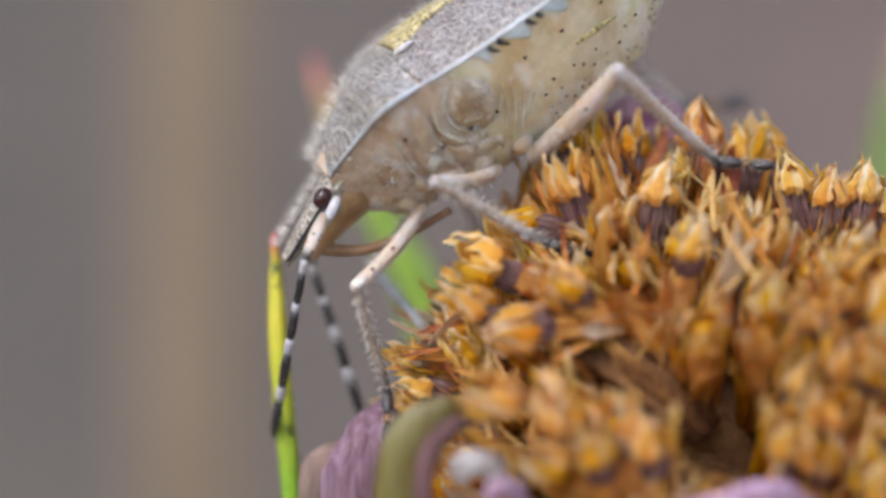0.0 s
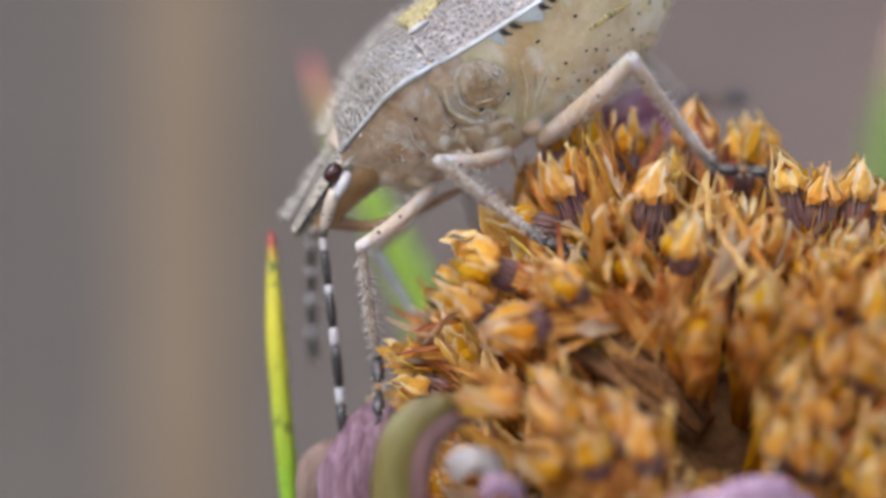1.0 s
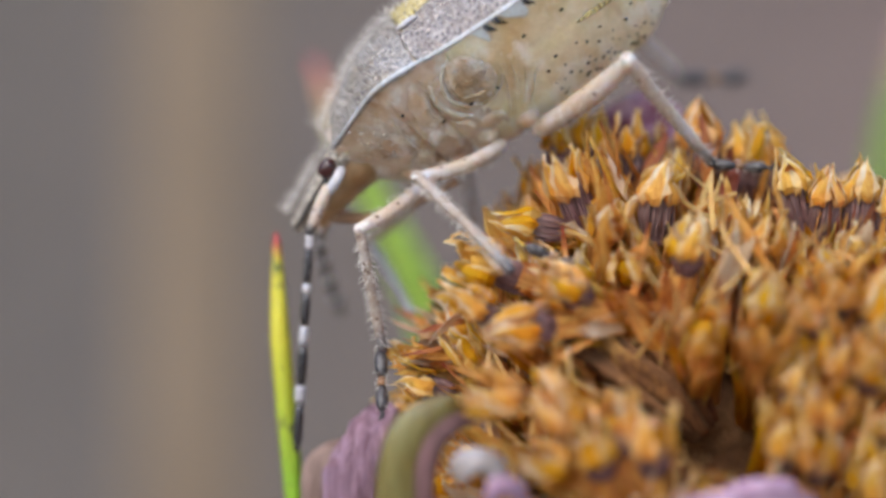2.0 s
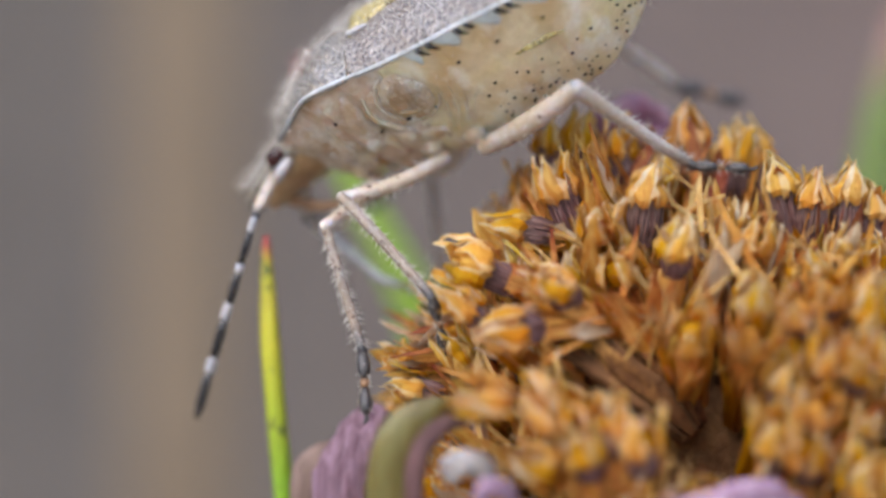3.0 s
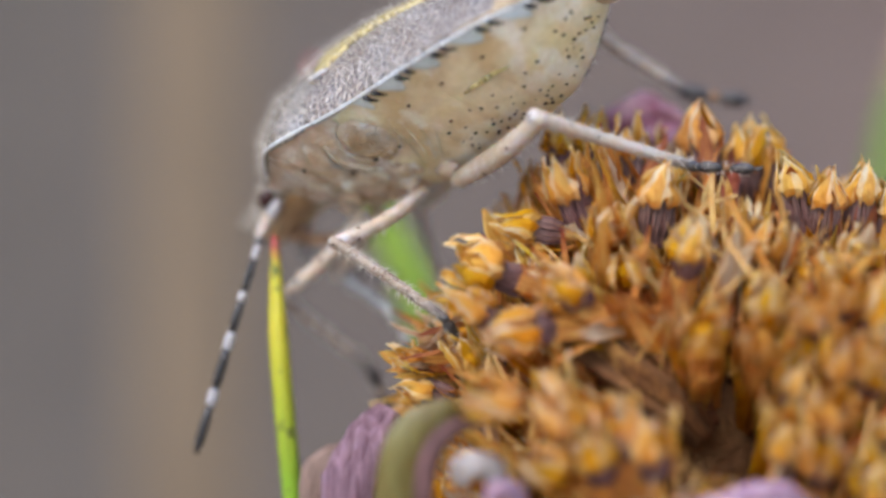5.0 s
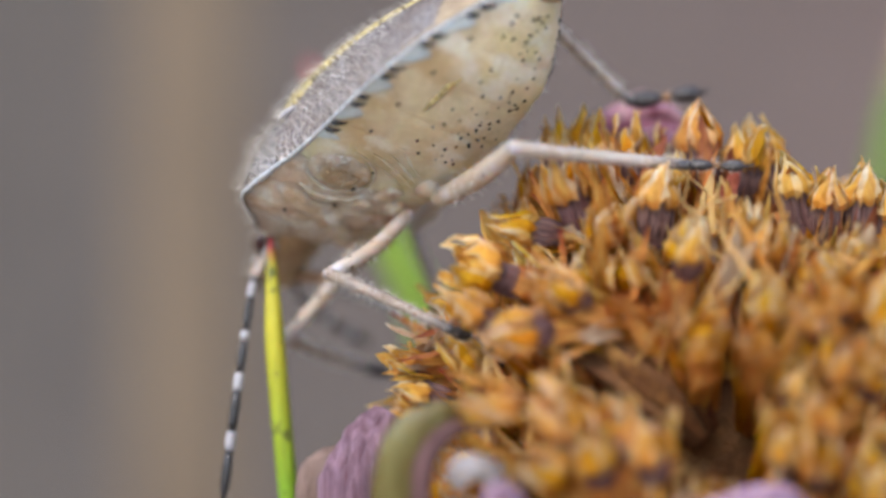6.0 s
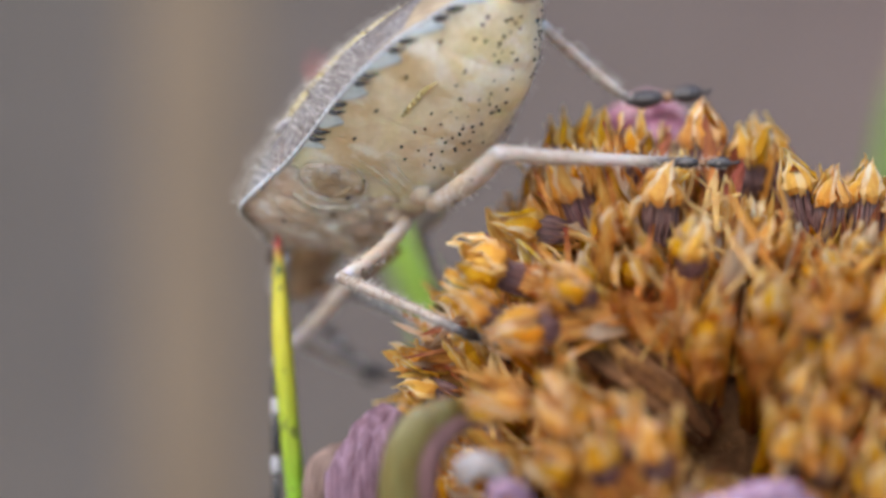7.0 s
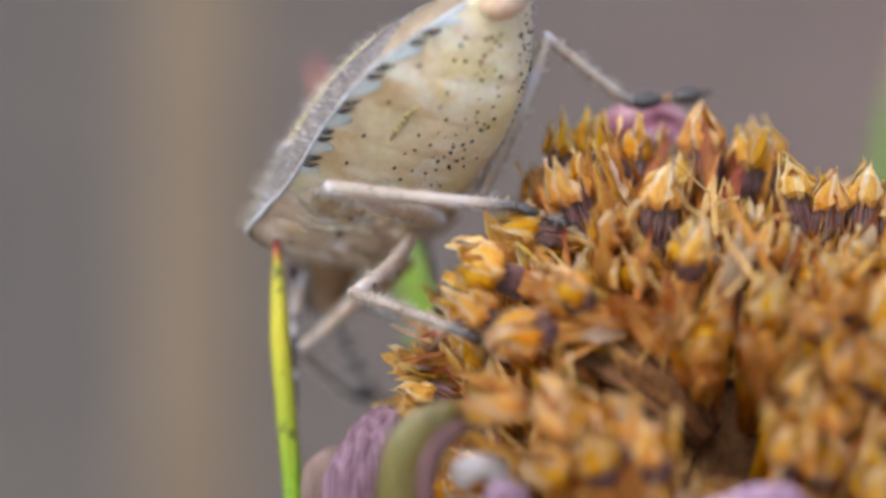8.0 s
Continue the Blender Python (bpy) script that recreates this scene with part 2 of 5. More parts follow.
M_MAUVE = two_scale("withered_mauve", (0.34, 0.11, 0.18), (0.72, 0.46, 0.52), 0.7, 3.0, (2, 2, 0.8), depth=0.1, rough=0.5, sss=0.2, sss_mm=0.4)
M_MAGENTA = two_scale("withered_magenta", (0.18, 0.04, 0.085), (0.50, 0.20, 0.29), 0.8, 3.0, (2, 2, 0.8), depth=0.1, rough=0.5)
M_ROLL = two_scale("purple_brown_roll", (0.07, 0.03, 0.022), (0.22, 0.115, 0.12), 0.9, 2.6, (3, 3, 0.5), depth=0.2, rough=0.5)
M_TAN = two_scale("withered_tan", (0.14, 0.085, 0.07), (0.30, 0.21, 0.18), 0.9, 3.0, (3, 3, 0.6), depth=0.1, rough=0.6)
M_PINK = two_scale("faded_lilac", (0.32, 0.17, 0.27), (0.52, 0.37, 0.51), 0.7, 3.0, (2, 2, 1), depth=0.08, rough=0.55, sss=0.2, sss_mm=0.4)
M_WHITE = two_scale("pale_petal", (0.22, 0.175, 0.13), (0.40, 0.385, 0.42), 0.8, 3.0, depth=0.06, rough=0.45, sss=0.3, sss_mm=0.5)
M_OLIVE = two_scale("olive_bract", (0.13, 0.095, 0.018), (0.19, 0.175, 0.065), 0.9, 2.5, (2, 2, 0.35), depth=0.08, rough=0.3, sss=0.5, sss_mm=0.8, coat=0.3)
M_STEM = two_scale("stem_green", (0.06, 0.10, 0.02), (0.12, 0.18, 0.04), 0.4, 2.0, (2, 2, 0.3), depth=0.1, rough=0.5)
M_STRAW = two_scale("dry_stalk", (0.15, 0.112, 0.076), (0.19, 0.145, 0.10), 0.15, 1.2, (1, 1, 0.15), depth=0.1, rough=0.7)


def blade_material(name, base, mid, tip, lo=0.86, hi=0.97):
    m, nt, b = material(name, rough=0.4, sss=0.2, sss_mm=0.4, spec=0.5)
    tc = nt.nodes.new("ShaderNodeTexCoord")
    sep = nt.nodes.new("ShaderNodeSeparateXYZ")
    nt.links.new(tc.outputs["Generated"], sep.inputs[0])
    v = coords(nt, (2, 2, 0.5))
    c = ramp(nt, sep.outputs[2], [(0.0, base), (0.5, base), (lo - 0.12, mid), (lo, mid), (hi, tip)])
    n = noise_tex(nt, v, 2.0, 5)
    g = ramp(nt, n, [(0.3, (0.7, 0.66, 0.5)), (0.6, (1, 1, 1))])
    c = mix(nt, 0.7, c, g, 'MULTIPLY')
    spots = ramp(nt, noise_tex(nt, coords(nt, (1.2, 1.2, 0.8)), 1.6, 2), [(0.62, (0, 0, 0)), (0.70, (1, 1, 1))])
    nt.links.new(mix(nt, spots, c, (0.10, 0.12, 0.02)), b.inputs["Base Color"])
    bump(nt, b, n, 0.05)
    return m


M_NEEDLE = blade_material("yellow_green_needle", (0.20, 0.37, 0.025), (0.48, 0.45, 0.035), (0.30, 0.03, 0.03), 0.935, 0.98)
M_DULL_BLADE = blade_material("dull_blade", (0.08, 0.125, 0.018), (0.10, 0.15, 0.02), (0.26, 0.14, 0.12), 0.88, 0.97)
M_BLADE = blade_material("green_blade", (0.22, 0.38, 0.05), (0.24, 0.38, 0.06), (0.50, 0.20, 0.17), 0.88, 0.99)


M_REDTIP = two_scale("red_leaf_tip", (0.46, 0.05, 0.10), (0.60, 0.13, 0.18), 0.5, 3.0, depth=0.03, rough=0.4, sss=0.2, sss_mm=0.4)
M_PINKTIP = two_scale("pinkish_leaf_tip", (0.20, 0.13, 0.09), (0.30, 0.16, 0.13), 0.5, 3.0, depth=0.03, rough=0.4)


def earth_material(name, dark, light, scale, other=None):
    m, nt, b = material(name, rough=0.9, spec=0.2)
    c = nt.nodes.new("ShaderNodeTexCoord")
    n = noise_tex(nt, c.outputs["Object"], scale, 3)
    fine = noise_tex(nt, c.outputs["Object"], scale * 14, 5)
    tone = ramp(nt, n, [(0.35, dark), (0.65, light)])
    if other:
        # a redder streak of soil further along
        sep = nt.nodes.new("ShaderNodeSeparateXYZ")
        nt.links.new(c.outputs["Object"], sep.inputs[0])
        mr = nt.nodes.new("ShaderNodeMapRange")
        mr.inputs[1].default_value, mr.inputs[2].default_value = -0.05, 0.3
        nt.links.new(sep.outputs[0], mr.inputs[0])
        tone = mix(nt, mr.outputs[0], tone, other)
    col = mix(nt, 0.5, tone, ramp(nt, fine, [(0.3, (0.7, 0.7, 0.7)), (0.7, (1, 1, 1))]), 'MULTIPLY')
    nt.links.new(col, b.inputs["Base Color"])
    bump(nt, b, fine, 8)
    return m


M_GROUND = earth_material("pale_dry_soil", (0.21, 0.175, 0.14), (0.32, 0.275, 0.225), 3.0)
M_BANK = earth_material("earth_bank", (0.094, 0.087, 0.083), (0.130, 0.113, 0.102), 5.0, (0.20, 0.135, 0.128))


# ---- building helpers ----
def mesh_of(name, verts, faces, mat, smooth=True, second=None, which=()):
    """A mesh from millimetres; second: another material, for the faces numbered in which."""
    me = bpy.data.meshes.new(name)
    me.from_pydata([Vector(v) * MM for v in verts], [], faces)
    me.materials.append(mat)
    if second:
        me.materials.append(second)
        for k in which:
            me.polygons[k].material_index = 1
    if smooth:
        me.polygons.foreach_set("use_smooth", [True] * len(me.polygons))
    bm = bmesh.new()
    bm.from_mesh(me)
    bmesh.ops.recalc_face_normals(bm, faces=bm.faces)
    bm.to_mesh(me)
    bm.free()
    return me


def part(name, verts, faces, mat, parent, label="", smooth=True):
    ob = new(name, mesh_of(name, verts, faces, mat, smooth))
    ob.parent = parent
    return tagged(ob, label) if label else ob


def smooth_curve(xs, ys, sigma):
    """A function through a smoothed row of values."""
    g = np.linspace(min(xs) - 1, max(xs) + 1, 400)
    v = np.interp(g, xs, ys)
    k = np.exp(-0.5 * ((g[:, None] - g[None, :]) / sigma) ** 2)
    v = (k @ v) / k.sum(1)
    return lambda x: float(np.interp(x, g, v))


def lattice(f, nu, nv, close_v=False):
    """Grid of points f(u, v) with u, v in 0..1 and its faces."""
    vs = [tuple(f(i / nu, j / nv)) for i in range(nu + 1) for j in range(nv if close_v else nv + 1)]
    w = nv if close_v else nv + 1
    fs = []
    for i in range(nu):
        for j in range(nv):
            k = (j + 1) % w
            fs.append((i * w + j, i * w + k, (i + 1) * w + k, (i + 1) * w + j))
    return vs, fs


def slab(f, thick, nu, nv):
    """A curved plate: the grid f(u, v), closed with an underside thick millimetres down."""
    top, fs = lattice(f, nu, nv)
    n = len(top)
    vs = top + [(x, y, z - thick) for x, y, z in top]
    faces = list(fs) + [tuple(n + k for k in reversed(q)) for q in fs]
    w = nv + 1
    for i in range(nu):
        for j in (0, nv):
            p, q = i * w + j, (i + 1) * w + j
            faces.append((p, q, n + q, n + p))
    for j in range(nv):
        for i in (0, nu):
            p, q = i * w + j, i * w + j + 1
            faces.append((p, q, n + q, n + p))
    return vs, faces


def tube(line, radii, sides=10, squash=1.0):
    """A closed round bar along points, with its radius at each."""
    line = [Vector(p) for p in line]
    vs, fs = [], []
    up = Vector((0.13, 0.97, 0.21)).normalized()
    for i, p in enumerate(line):
        d = (line[min(i + 1, len(line) - 1)] - line[max(i - 1, 0)]).normalized()
        a = d.cross(up).normalized()
        b = d.cross(a)
        for s in range(sides):
            w = 2 * math.pi * s / sides
            vs.append(p + radii[i] * (math.cos(w) * a + squash * math.sin(w) * b))
    for i in range(len(line) - 1):
        for s in range(sides):
            k = (s + 1) % sides
            fs.append((i * sides + s, i * sides + k, (i + 1) * sides + k, (i + 1) * sides + s))
    fs.append(tuple(range(sides)))
    fs.append(tuple((len(line) - 1) * sides + s for s in reversed(range(sides))))
    return vs, fs


def join(*pieces):
    vs, fs = [], []
    for v, f in pieces:
        n = len(vs)
        vs += list(v)
        fs += [tuple(n + k for k in q) for q in f]
    return vs, fs


def knob(centre, rx, ry, rz, nu=8, nv=12, turn=None):
    c = Vector(centre)

    def f(u, v):
        t, w = math.pi * u, 2 * math.pi * v
        p = Vector((rx * math.cos(t), ry * math.sin(t) * math.cos(w), rz * math.sin(t) * math.sin(w)))
        return c + (turn @ p if turn else p)
    return lattice(f, nu, nv, True)


def spike(p, d, length, r):
    """A hair: a thin three-sided cone."""
    p, d = Vector(p), Vector(d).normalized()
    a = d.orthogonal().normalized()
    b = d.cross(a)
    vs = [p + r * (math.cos(w) * a + math.sin(w) * b) for w in (0, 2.1, 4.2)] + [p + d * length]
    return vs, [(0, 1, 3), (1, 2, 3), (2, 0, 3), (2, 1, 0)]


# ---- the setting ----
def build_setting():
    n = 40
    def ground(u, v):
        x, y = (u - 0.5), (v - 0.5)
        s = 400000 * 8
        px, py = s * abs(x) ** 3 * (1 if x > 0 else -1), s * abs(y) ** 3 * (1 if y > 0 else -1)
        r = math.hypot(px, py)
        return px, py, 12 * noise.noise(Vector((px / 300, py / 300, 0))) * min(1, r / 400) - 12
    vs, fs = lattice(ground, n, n)
    g = new("ground", mesh_of("ground", vs, fs, M_GROUND))
    tagged(g, "bare pale dry soil around the plant", "ground", kind="structure")

    def bank(u, v):
        # a long rounded mound of earth
        x = (u - 0.5) * 9000
        a = math.pi * v
        rough = noise.noise(Vector((x / 300, v * 12, 3)))
        end = max(0.02, 1 - abs(2 * u - 1) ** 4)
        return x, 1750 - 1350 * math.cos(a) * (1 if v < 0.5 else 1.4) + 25 * rough, -40 + 1450 * end * math.sin(a) ** 0.6 + 20 * rough
    vs, fs = lattice(bank, 120, 60)
    b = new("backdrop", mesh_of("backdrop", vs, fs, M_BANK))
    tagged(b, "blurred grey-brown earth bank far behind the flower", "backdrop", kind="structure")


def standing(name, line, radii, mat, label, category, squash=1.0, sides=12):
    vs, fs = tube(line, radii, sides, squash)
    ob = new(name, mesh_of(name, vs, fs, mat))
    ob.location = BASE
    return tagged(ob, label, category)


def bent(points, n):
    """A smooth line through a few points (Catmull-Rom)."""
    P = [Vector(p) for p in points]
    P = [2 * P[0] - P[1]] + P + [2 * P[-1] - P[-2]]
    out = []
    for i in range(1, len(P) - 2):
        for k in range(n):
            t = k / n
            a, b, c, d = P[i - 1:i + 3]
            out.append(0.5 * (2 * b + (c - a) * t + (2 * a - 5 * b + 4 * c - d) * t * t + (3 * b - a - 3 * c + d) * t ** 3))
    return out + [P[-2]]


def leaf(line, wide, taper, mat, tip_mat, label, tip_label):
    """A narrow leaf that tapers to a coloured tip."""
    n = len(line)
    radii = [wide * min(1, taper[0] + taper[1] * (1 - i / (n - 1))) for i in range(n)]
    cut = int(n * 0.93)
    ob = standing("green_blade", line[:cut + 1], radii[:cut + 1], mat, label, "leaf", 0.5)
    part("leaf_tip", *tube(line[cut:], radii[cut:-1] + [0.04], 12, 0.5), tip_mat, ob, tip_label)
    rib = [p + Vector((0, -0.46 * r, 0)) for p, r in zip(line[:cut], radii)]
    part("midrib", *tube(rib, [0.1 * r + 0.02 for r in radii[:cut]], 8), mat, ob, "paler ridge along the leaf")


def build_plants():
    # broad dry stalk standing behind
    line = bent([(-16.3, 92, -352), (-15.5, 91, -150), (-14.9, 90, 0), (-14.55, 90, 110)], 10)
    standing("dry_stalk", line, [3.7] * len(line), M_STRAW, "broad dry tan plant stalk, out of focus behind the flower", "stalk", 0.3, 20)
    leaf(bent([(1.62, 13.5, -15.2), (0.62, 12.6, -6.1), (-0.29, 12, -2.2), (-1.81, 11.5, 1.05), (-3.2, 11.1, 3.92), (-3.72, 10.9, 5.40)], 8), 0.68, (0.12, 1.5),
         M_BLADE, M_REDTIP, "fresh green narrow leaf with a red tip, out of focus", "reddish-pink leaf tip")
    leaf(bent([(11.6, 13.5, -15), (12.6, 13.6, -3), (13.0, 13.8, 2), (13.4, 14, 5.2), (13.7, 14.1, 7.4)], 8), 1.05, (0.1, 1.3),
         M_DULL_BLADE, M_PINKTIP, "blurred green narrow leaf with a pinkish tip beside the flower", "dull pinkish leaf tip")


# ---- the flower head ----
CENTRE = Vector((6.5, 0.3, -4.7))
RADII = Vector((7.2, 6.9, 7.2))


def lobe(turn, rnd, height, wide, open_, end=0.03):
    """One dry pointed corolla lobe: a kite with a raised middle and thin pale margins."""
    n = 6
    wave, skew = rnd.uniform(0, 6), rnd.uniform(-0.10, 0.10)
    ragged = [rnd.uniform(0.6, 1.3) for _ in range(2 * n + 2)]

    def f(u, v):
        w = wide * (ragged[int(round(u * n)) * 2 + (v > 0.5)] if abs(v - 0.5) > 0.4 else 1) * np.interp(u, [0, 0.15, 0.5, 0.8, 1], [0.78, 1.0, 0.72, 0.30, 0.02])
        r = np.interp(u, [0, 0.15, 1], [0.40, 0.46, end]) + open_ * u * u
        s = (v - 0.5) * 2
        s = math.copysign(np.interp(abs(s), [0, 0.5, 1], [0, 0.55, 1]), s)
        crease = 0.12 * (1 - 0.7 * u) * (1 - abs(s)) + 0.09 * max(0, abs(s) - 0.6) * (1 - u)
        x = r + crease + 0.03 * math.sin(6 * u + wave + 2 * s)
        y = s * w + skew * u + 0.04 * math.sin(7 * u + wave)
        c, q = math.cos(turn), math.sin(turn)
        return x * c - y * q, x * q + y * c, height * (u + 0.05 * s * math.sin(3 * u + wave)) + 0.10 * math.sin(5 * s + wave) * (1 - u)
    outer, fs = lattice(f, n, 4)
    m = len(outer)
    inner = [(x * 0.92, y * 0.92, z - 0.01) for x, y, z in outer]
    faces = list(fs) + [tuple(m + k for k in reversed(q)) for q in fs]
    w = 5
    for i in range(n):
        for j in (0, 4):
            p, q = i * w + j, (i + 1) * w + j
            faces.append((p, q, m + q, m + p))
    for j in range(4):
        for p in (j, n * w + j):
            faces.append((p, p + 1, m + p + 1, m + p))
    return outer + inner, faces


def corolla_mesh(seed, kind):
    """Five lobes: a tent, a crown of points, splayed wide, or torn."""
    rnd = random.Random(seed)
    pieces, which, count = [], [], 0
    low, wild = {"tent": (-0.02, 0.08), "crown": (0.0, 0.20), "splayed": (0.15, 0.5), "torn": (-0.1, 0.4)}[kind]
    tall = {"tent": (0.95, 1.2), "crown": (0.75, 1.3), "splayed": (0.8, 1.3), "torn": (0.5, 1.3)}[kind]
    jitter = 0.12 if kind == "tent" else 0.26
    for k in range(5):
        if kind == "torn" and k == 2:
            continue
        end = rnd.uniform(0.05, 0.12) if kind == "tent" else rnd.uniform(0.14, 0.38)
        piece = lobe(2 * math.pi * k / 5 + rnd.uniform(-jitter, jitter), rnd, rnd.uniform(*tall), rnd.uniform(0.29, 0.37), rnd.uniform(low, wild), end)
        which += [count + i for i in range(48) if i % 4 in (0, 3)]
        count += len(piece[1])
        pieces.append(piece)
    # crumpled stamen tissue inside
    pieces.append(tube([(0, 0, -0.1), (0.05, 0.03, 0.25), (0, -0.04, 0.5)], [0.30, 0.27, 0.08], 7))
    vs, fs = join(*pieces)
    lean = rnd.uniform(-0.15, 0.15)
    vs = [Vector((v[0] + lean * v[2] ** 2, v[1], v[2])) for v in vs]
    vs = [v + (0.10 if kind == "tent" else 0.24) * min(1, max(0, v.z)) * noise.noise_vector(v * 2.2 + Vector((seed, 0, 0))) + 0.05 * noise.noise_vector(v * 7 + Vector((seed, 3, 0))) for v in vs]
    return mesh_of("corolla", vs, fs, M_LOBE, False, M_LOBE_EDGE, which)


def strands_mesh(seed):
    """The dark fringe under the lobes: a ring of stiff strands."""
    rnd = random.Random(seed)
    pieces = []
    for k in range(20):
        w = 2 * math.pi * (k + rnd.uniform(-0.25, 0.25)) / 20
        r0, r1 = 0.30, 0.38 + rnd.uniform(-0.03, 0.04)
        a, b = rnd.uniform(-0.95, -0.75), rnd.uniform(0.02, 0.16)
        pieces.append(tube([(r0 * math.cos(w), r0 * math.sin(w), a), (r1 * math.cos(w + 0.05), r1 * math.sin(w + 0.05), -0.45),
                            (r1 * math.cos(w + 0.1), r1 * math.sin(w + 0.1), b)], [0.04, 0.055, 0.025], 4))
    pieces.append(tube([(0, 0, -1.1), (0, 0, 0.1)], [0.28, 0.32], 10))
    vs, fs = join(*pieces)
    return mesh_of("anther_fringe", vs, fs, M_STAMEN, smooth=False)


def ribbon(turn, rnd, low, high, wide, r0, r1, seed):
    """A crumpled papery strip along the tube, ragged at its upper end."""
    n = 6
    top, flare = rnd.uniform(-0.3, 0.3), rnd.uniform(0.1, 1.1)

    def f(u, v):
        s = (v - 0.5) * 2
        w = wide * np.interp(u, [0, 0.6, 0.85, 1], [0.6, 1.0, 0.7, 0.05])
        r = r0 + (r1 - r0) * u + 0.09 * noise.noise(Vector((u * 4, s, seed))) + flare * max(0, u - 0.6) ** 1.3
        y = s * w + 0.1 * noise.noise(Vector((u * 3, 5, seed)))
        z = low + (high - low) * u * (1 + 0.05 * top * s)
        c, q = math.cos(turn), math.sin(turn)
        x = r + 0.06 * s * s
        return x * c - y * q, x * q + y * c, z
    outer, fs = lattice(f, n, 3)
    m = len(outer)
    inner = [(x * 0.93, y * 0.93, z) for x, y, z in outer]
    faces = list(fs) + [tuple(m + k for k in reversed(q)) for q in fs]
    for i in range(n):
        for j in (0, 3):
            p, q = i * 4 + j, (i + 1) * 4 + j
            faces.append((p, q, m + q, m + p))
    for j in range(3):
        for p in (j, n * 4 + j):
            faces.append((p, p + 1, m + p + 1, m + p))
    return outer + inner, faces


def throat_mesh(seed):
    """The pleated dry tube of a floret with papery strips round it."""
    rnd = random.Random(seed)
    ph = rnd.uniform(0, 6)

    def f(u, v):
        w = 2 * math.pi * v
        r = (0.16 + 0.14 * u ** 1.5) * (1 + 0.14 * math.cos(5 * w + ph) + 0.08 * math.sin(9 * w + 7 * u))
        return r * math.cos(w) + 0.08 * math.sin(3 * u + ph), r * math.sin(w), -3.4 + 2.9 * u
    pieces = [lattice(f, 6, 10, True)]
    which = []
    for k in range(7):
        pieces.append(ribbon(2 * math.pi * k / 7 + rnd.uniform(-0.3, 0.3), rnd, -3.3, rnd.uniform(-0.95, -0.35), rnd.uniform(0.15, 0.33), 0.16, 0.42, seed * 7 + k))
        if k % 3 == 1:
            which += list(range(60 + 54 * k, 114 + 54 * k))
    vs, fs = join(*pieces)
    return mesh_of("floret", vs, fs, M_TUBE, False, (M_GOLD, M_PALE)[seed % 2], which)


def chaff_mesh(seed, mat):
    """A dry boat-shaped scale, twisted and crumpled, with a sharp tip."""
    rnd = random.Random(seed)
    h, w0, curl, twist = rnd.uniform(2.8, 4.2), rnd.uniform(0.12, 0.40), rnd.uniform(-0.35, 0.5), rnd.uniform(-0.9, 0.9)
    n = 9

    def f(u, v):
        s = (v - 0.5) * 2
        w = w0 * np.interp(u, [0, 0.3, 0.7, 0.9, 1], [0.5, 0.8, 1.0, 0.5, 0.03])
        x = 0.22 * s * s * (1 - u) + curl * u * u + 0.07 * noise.noise(Vector((u * 7, s * 1.5, seed)))
        y = s * w + 0.08 * noise.noise(Vector((u * 5, 9, seed)))
        c, q = math.cos(twist * u), math.sin(twist * u)
        return x * c - y * q, x * q + y * c, h * u - 3.0
    vs, fs = lattice(f, n, 4)
    m = len(vs)
    vs2 = vs + [(x - 0.03, y + 0.01, z) for x, y, z in vs]
    faces = list(fs) + [tuple(m + k for k in reversed(q)) for q in fs]
    for i in range(n):
        for j in (0, 4):
            p, q = i * 5 + j, (i + 1) * 5 + j
            faces.append((p, q, m + q, m + p))
    for i in (0, n):
        for j in range(4):
            p = i * 5 + j
            faces.append((p, p + 1, m + p + 1, m + p))
    return mesh_of("chaff_scale", vs2, faces, mat, smooth=False)


def dome_spots(count, low):
    """Even spots over the upper dome, as unit directions."""
    out = []
    golden = math.pi * (3 - math.sqrt(5))
    for i in range(count):
        z = 1 - (1 - low) * (i + 0.5) / count
        r = math.sqrt(max(0, 1 - z * z))
        out.append(Vector((r * math.cos(golden * i), r * math.sin(golden * i), z)))
    return out


# base of the lobes (x, y, z), the way they point (x, y, z), size, kind
RIM_FLORETS = [
    (6.09, -0.2, 2.49, -0.14, -0.20, 0.99, 1.02, 0), (7.06, -0.2, 2.09, 0.07, -0.15, 1.00, 0.98, 1), (7.64, 0.1, 2.01, -0.09, -0.10, 1.00, 1.02, 1),
    (8.07, -2.0, 1.38, -0.25, -0.20, 0.97, 0.84, 0), (8.74, -2.1, 1.08, 0.07, -0.25, 1.00, 0.88, 0), (9.56, -1.9, 1.16, 0.00, -0.20, 1.00, 0.87, 0),
    (10.22, -1.6, 0.83, 0.00, -0.20, 1.00, 0.80, 0), (4.86, -2.6, 1.11, 0.07, -0.30, 1.00, 0.92, 0), (2.89, -2.6, 1.28, -0.43, -0.30, 0.90, 0.91, 2),
    (2.74, -0.4, 2.40, -0.06, -0.10, 1.00, 0.80, 1), (3.47, -0.2, 2.44, -0.03, -0.10, 1.00, 0.84, 1), (4.34, -0.8, 2.21, -0.04, -0.10, 1.00, 0.80, 1),
    (2.02, -2.5, 0.52, -0.99, -0.20, 0.14, 0.76, 0)]
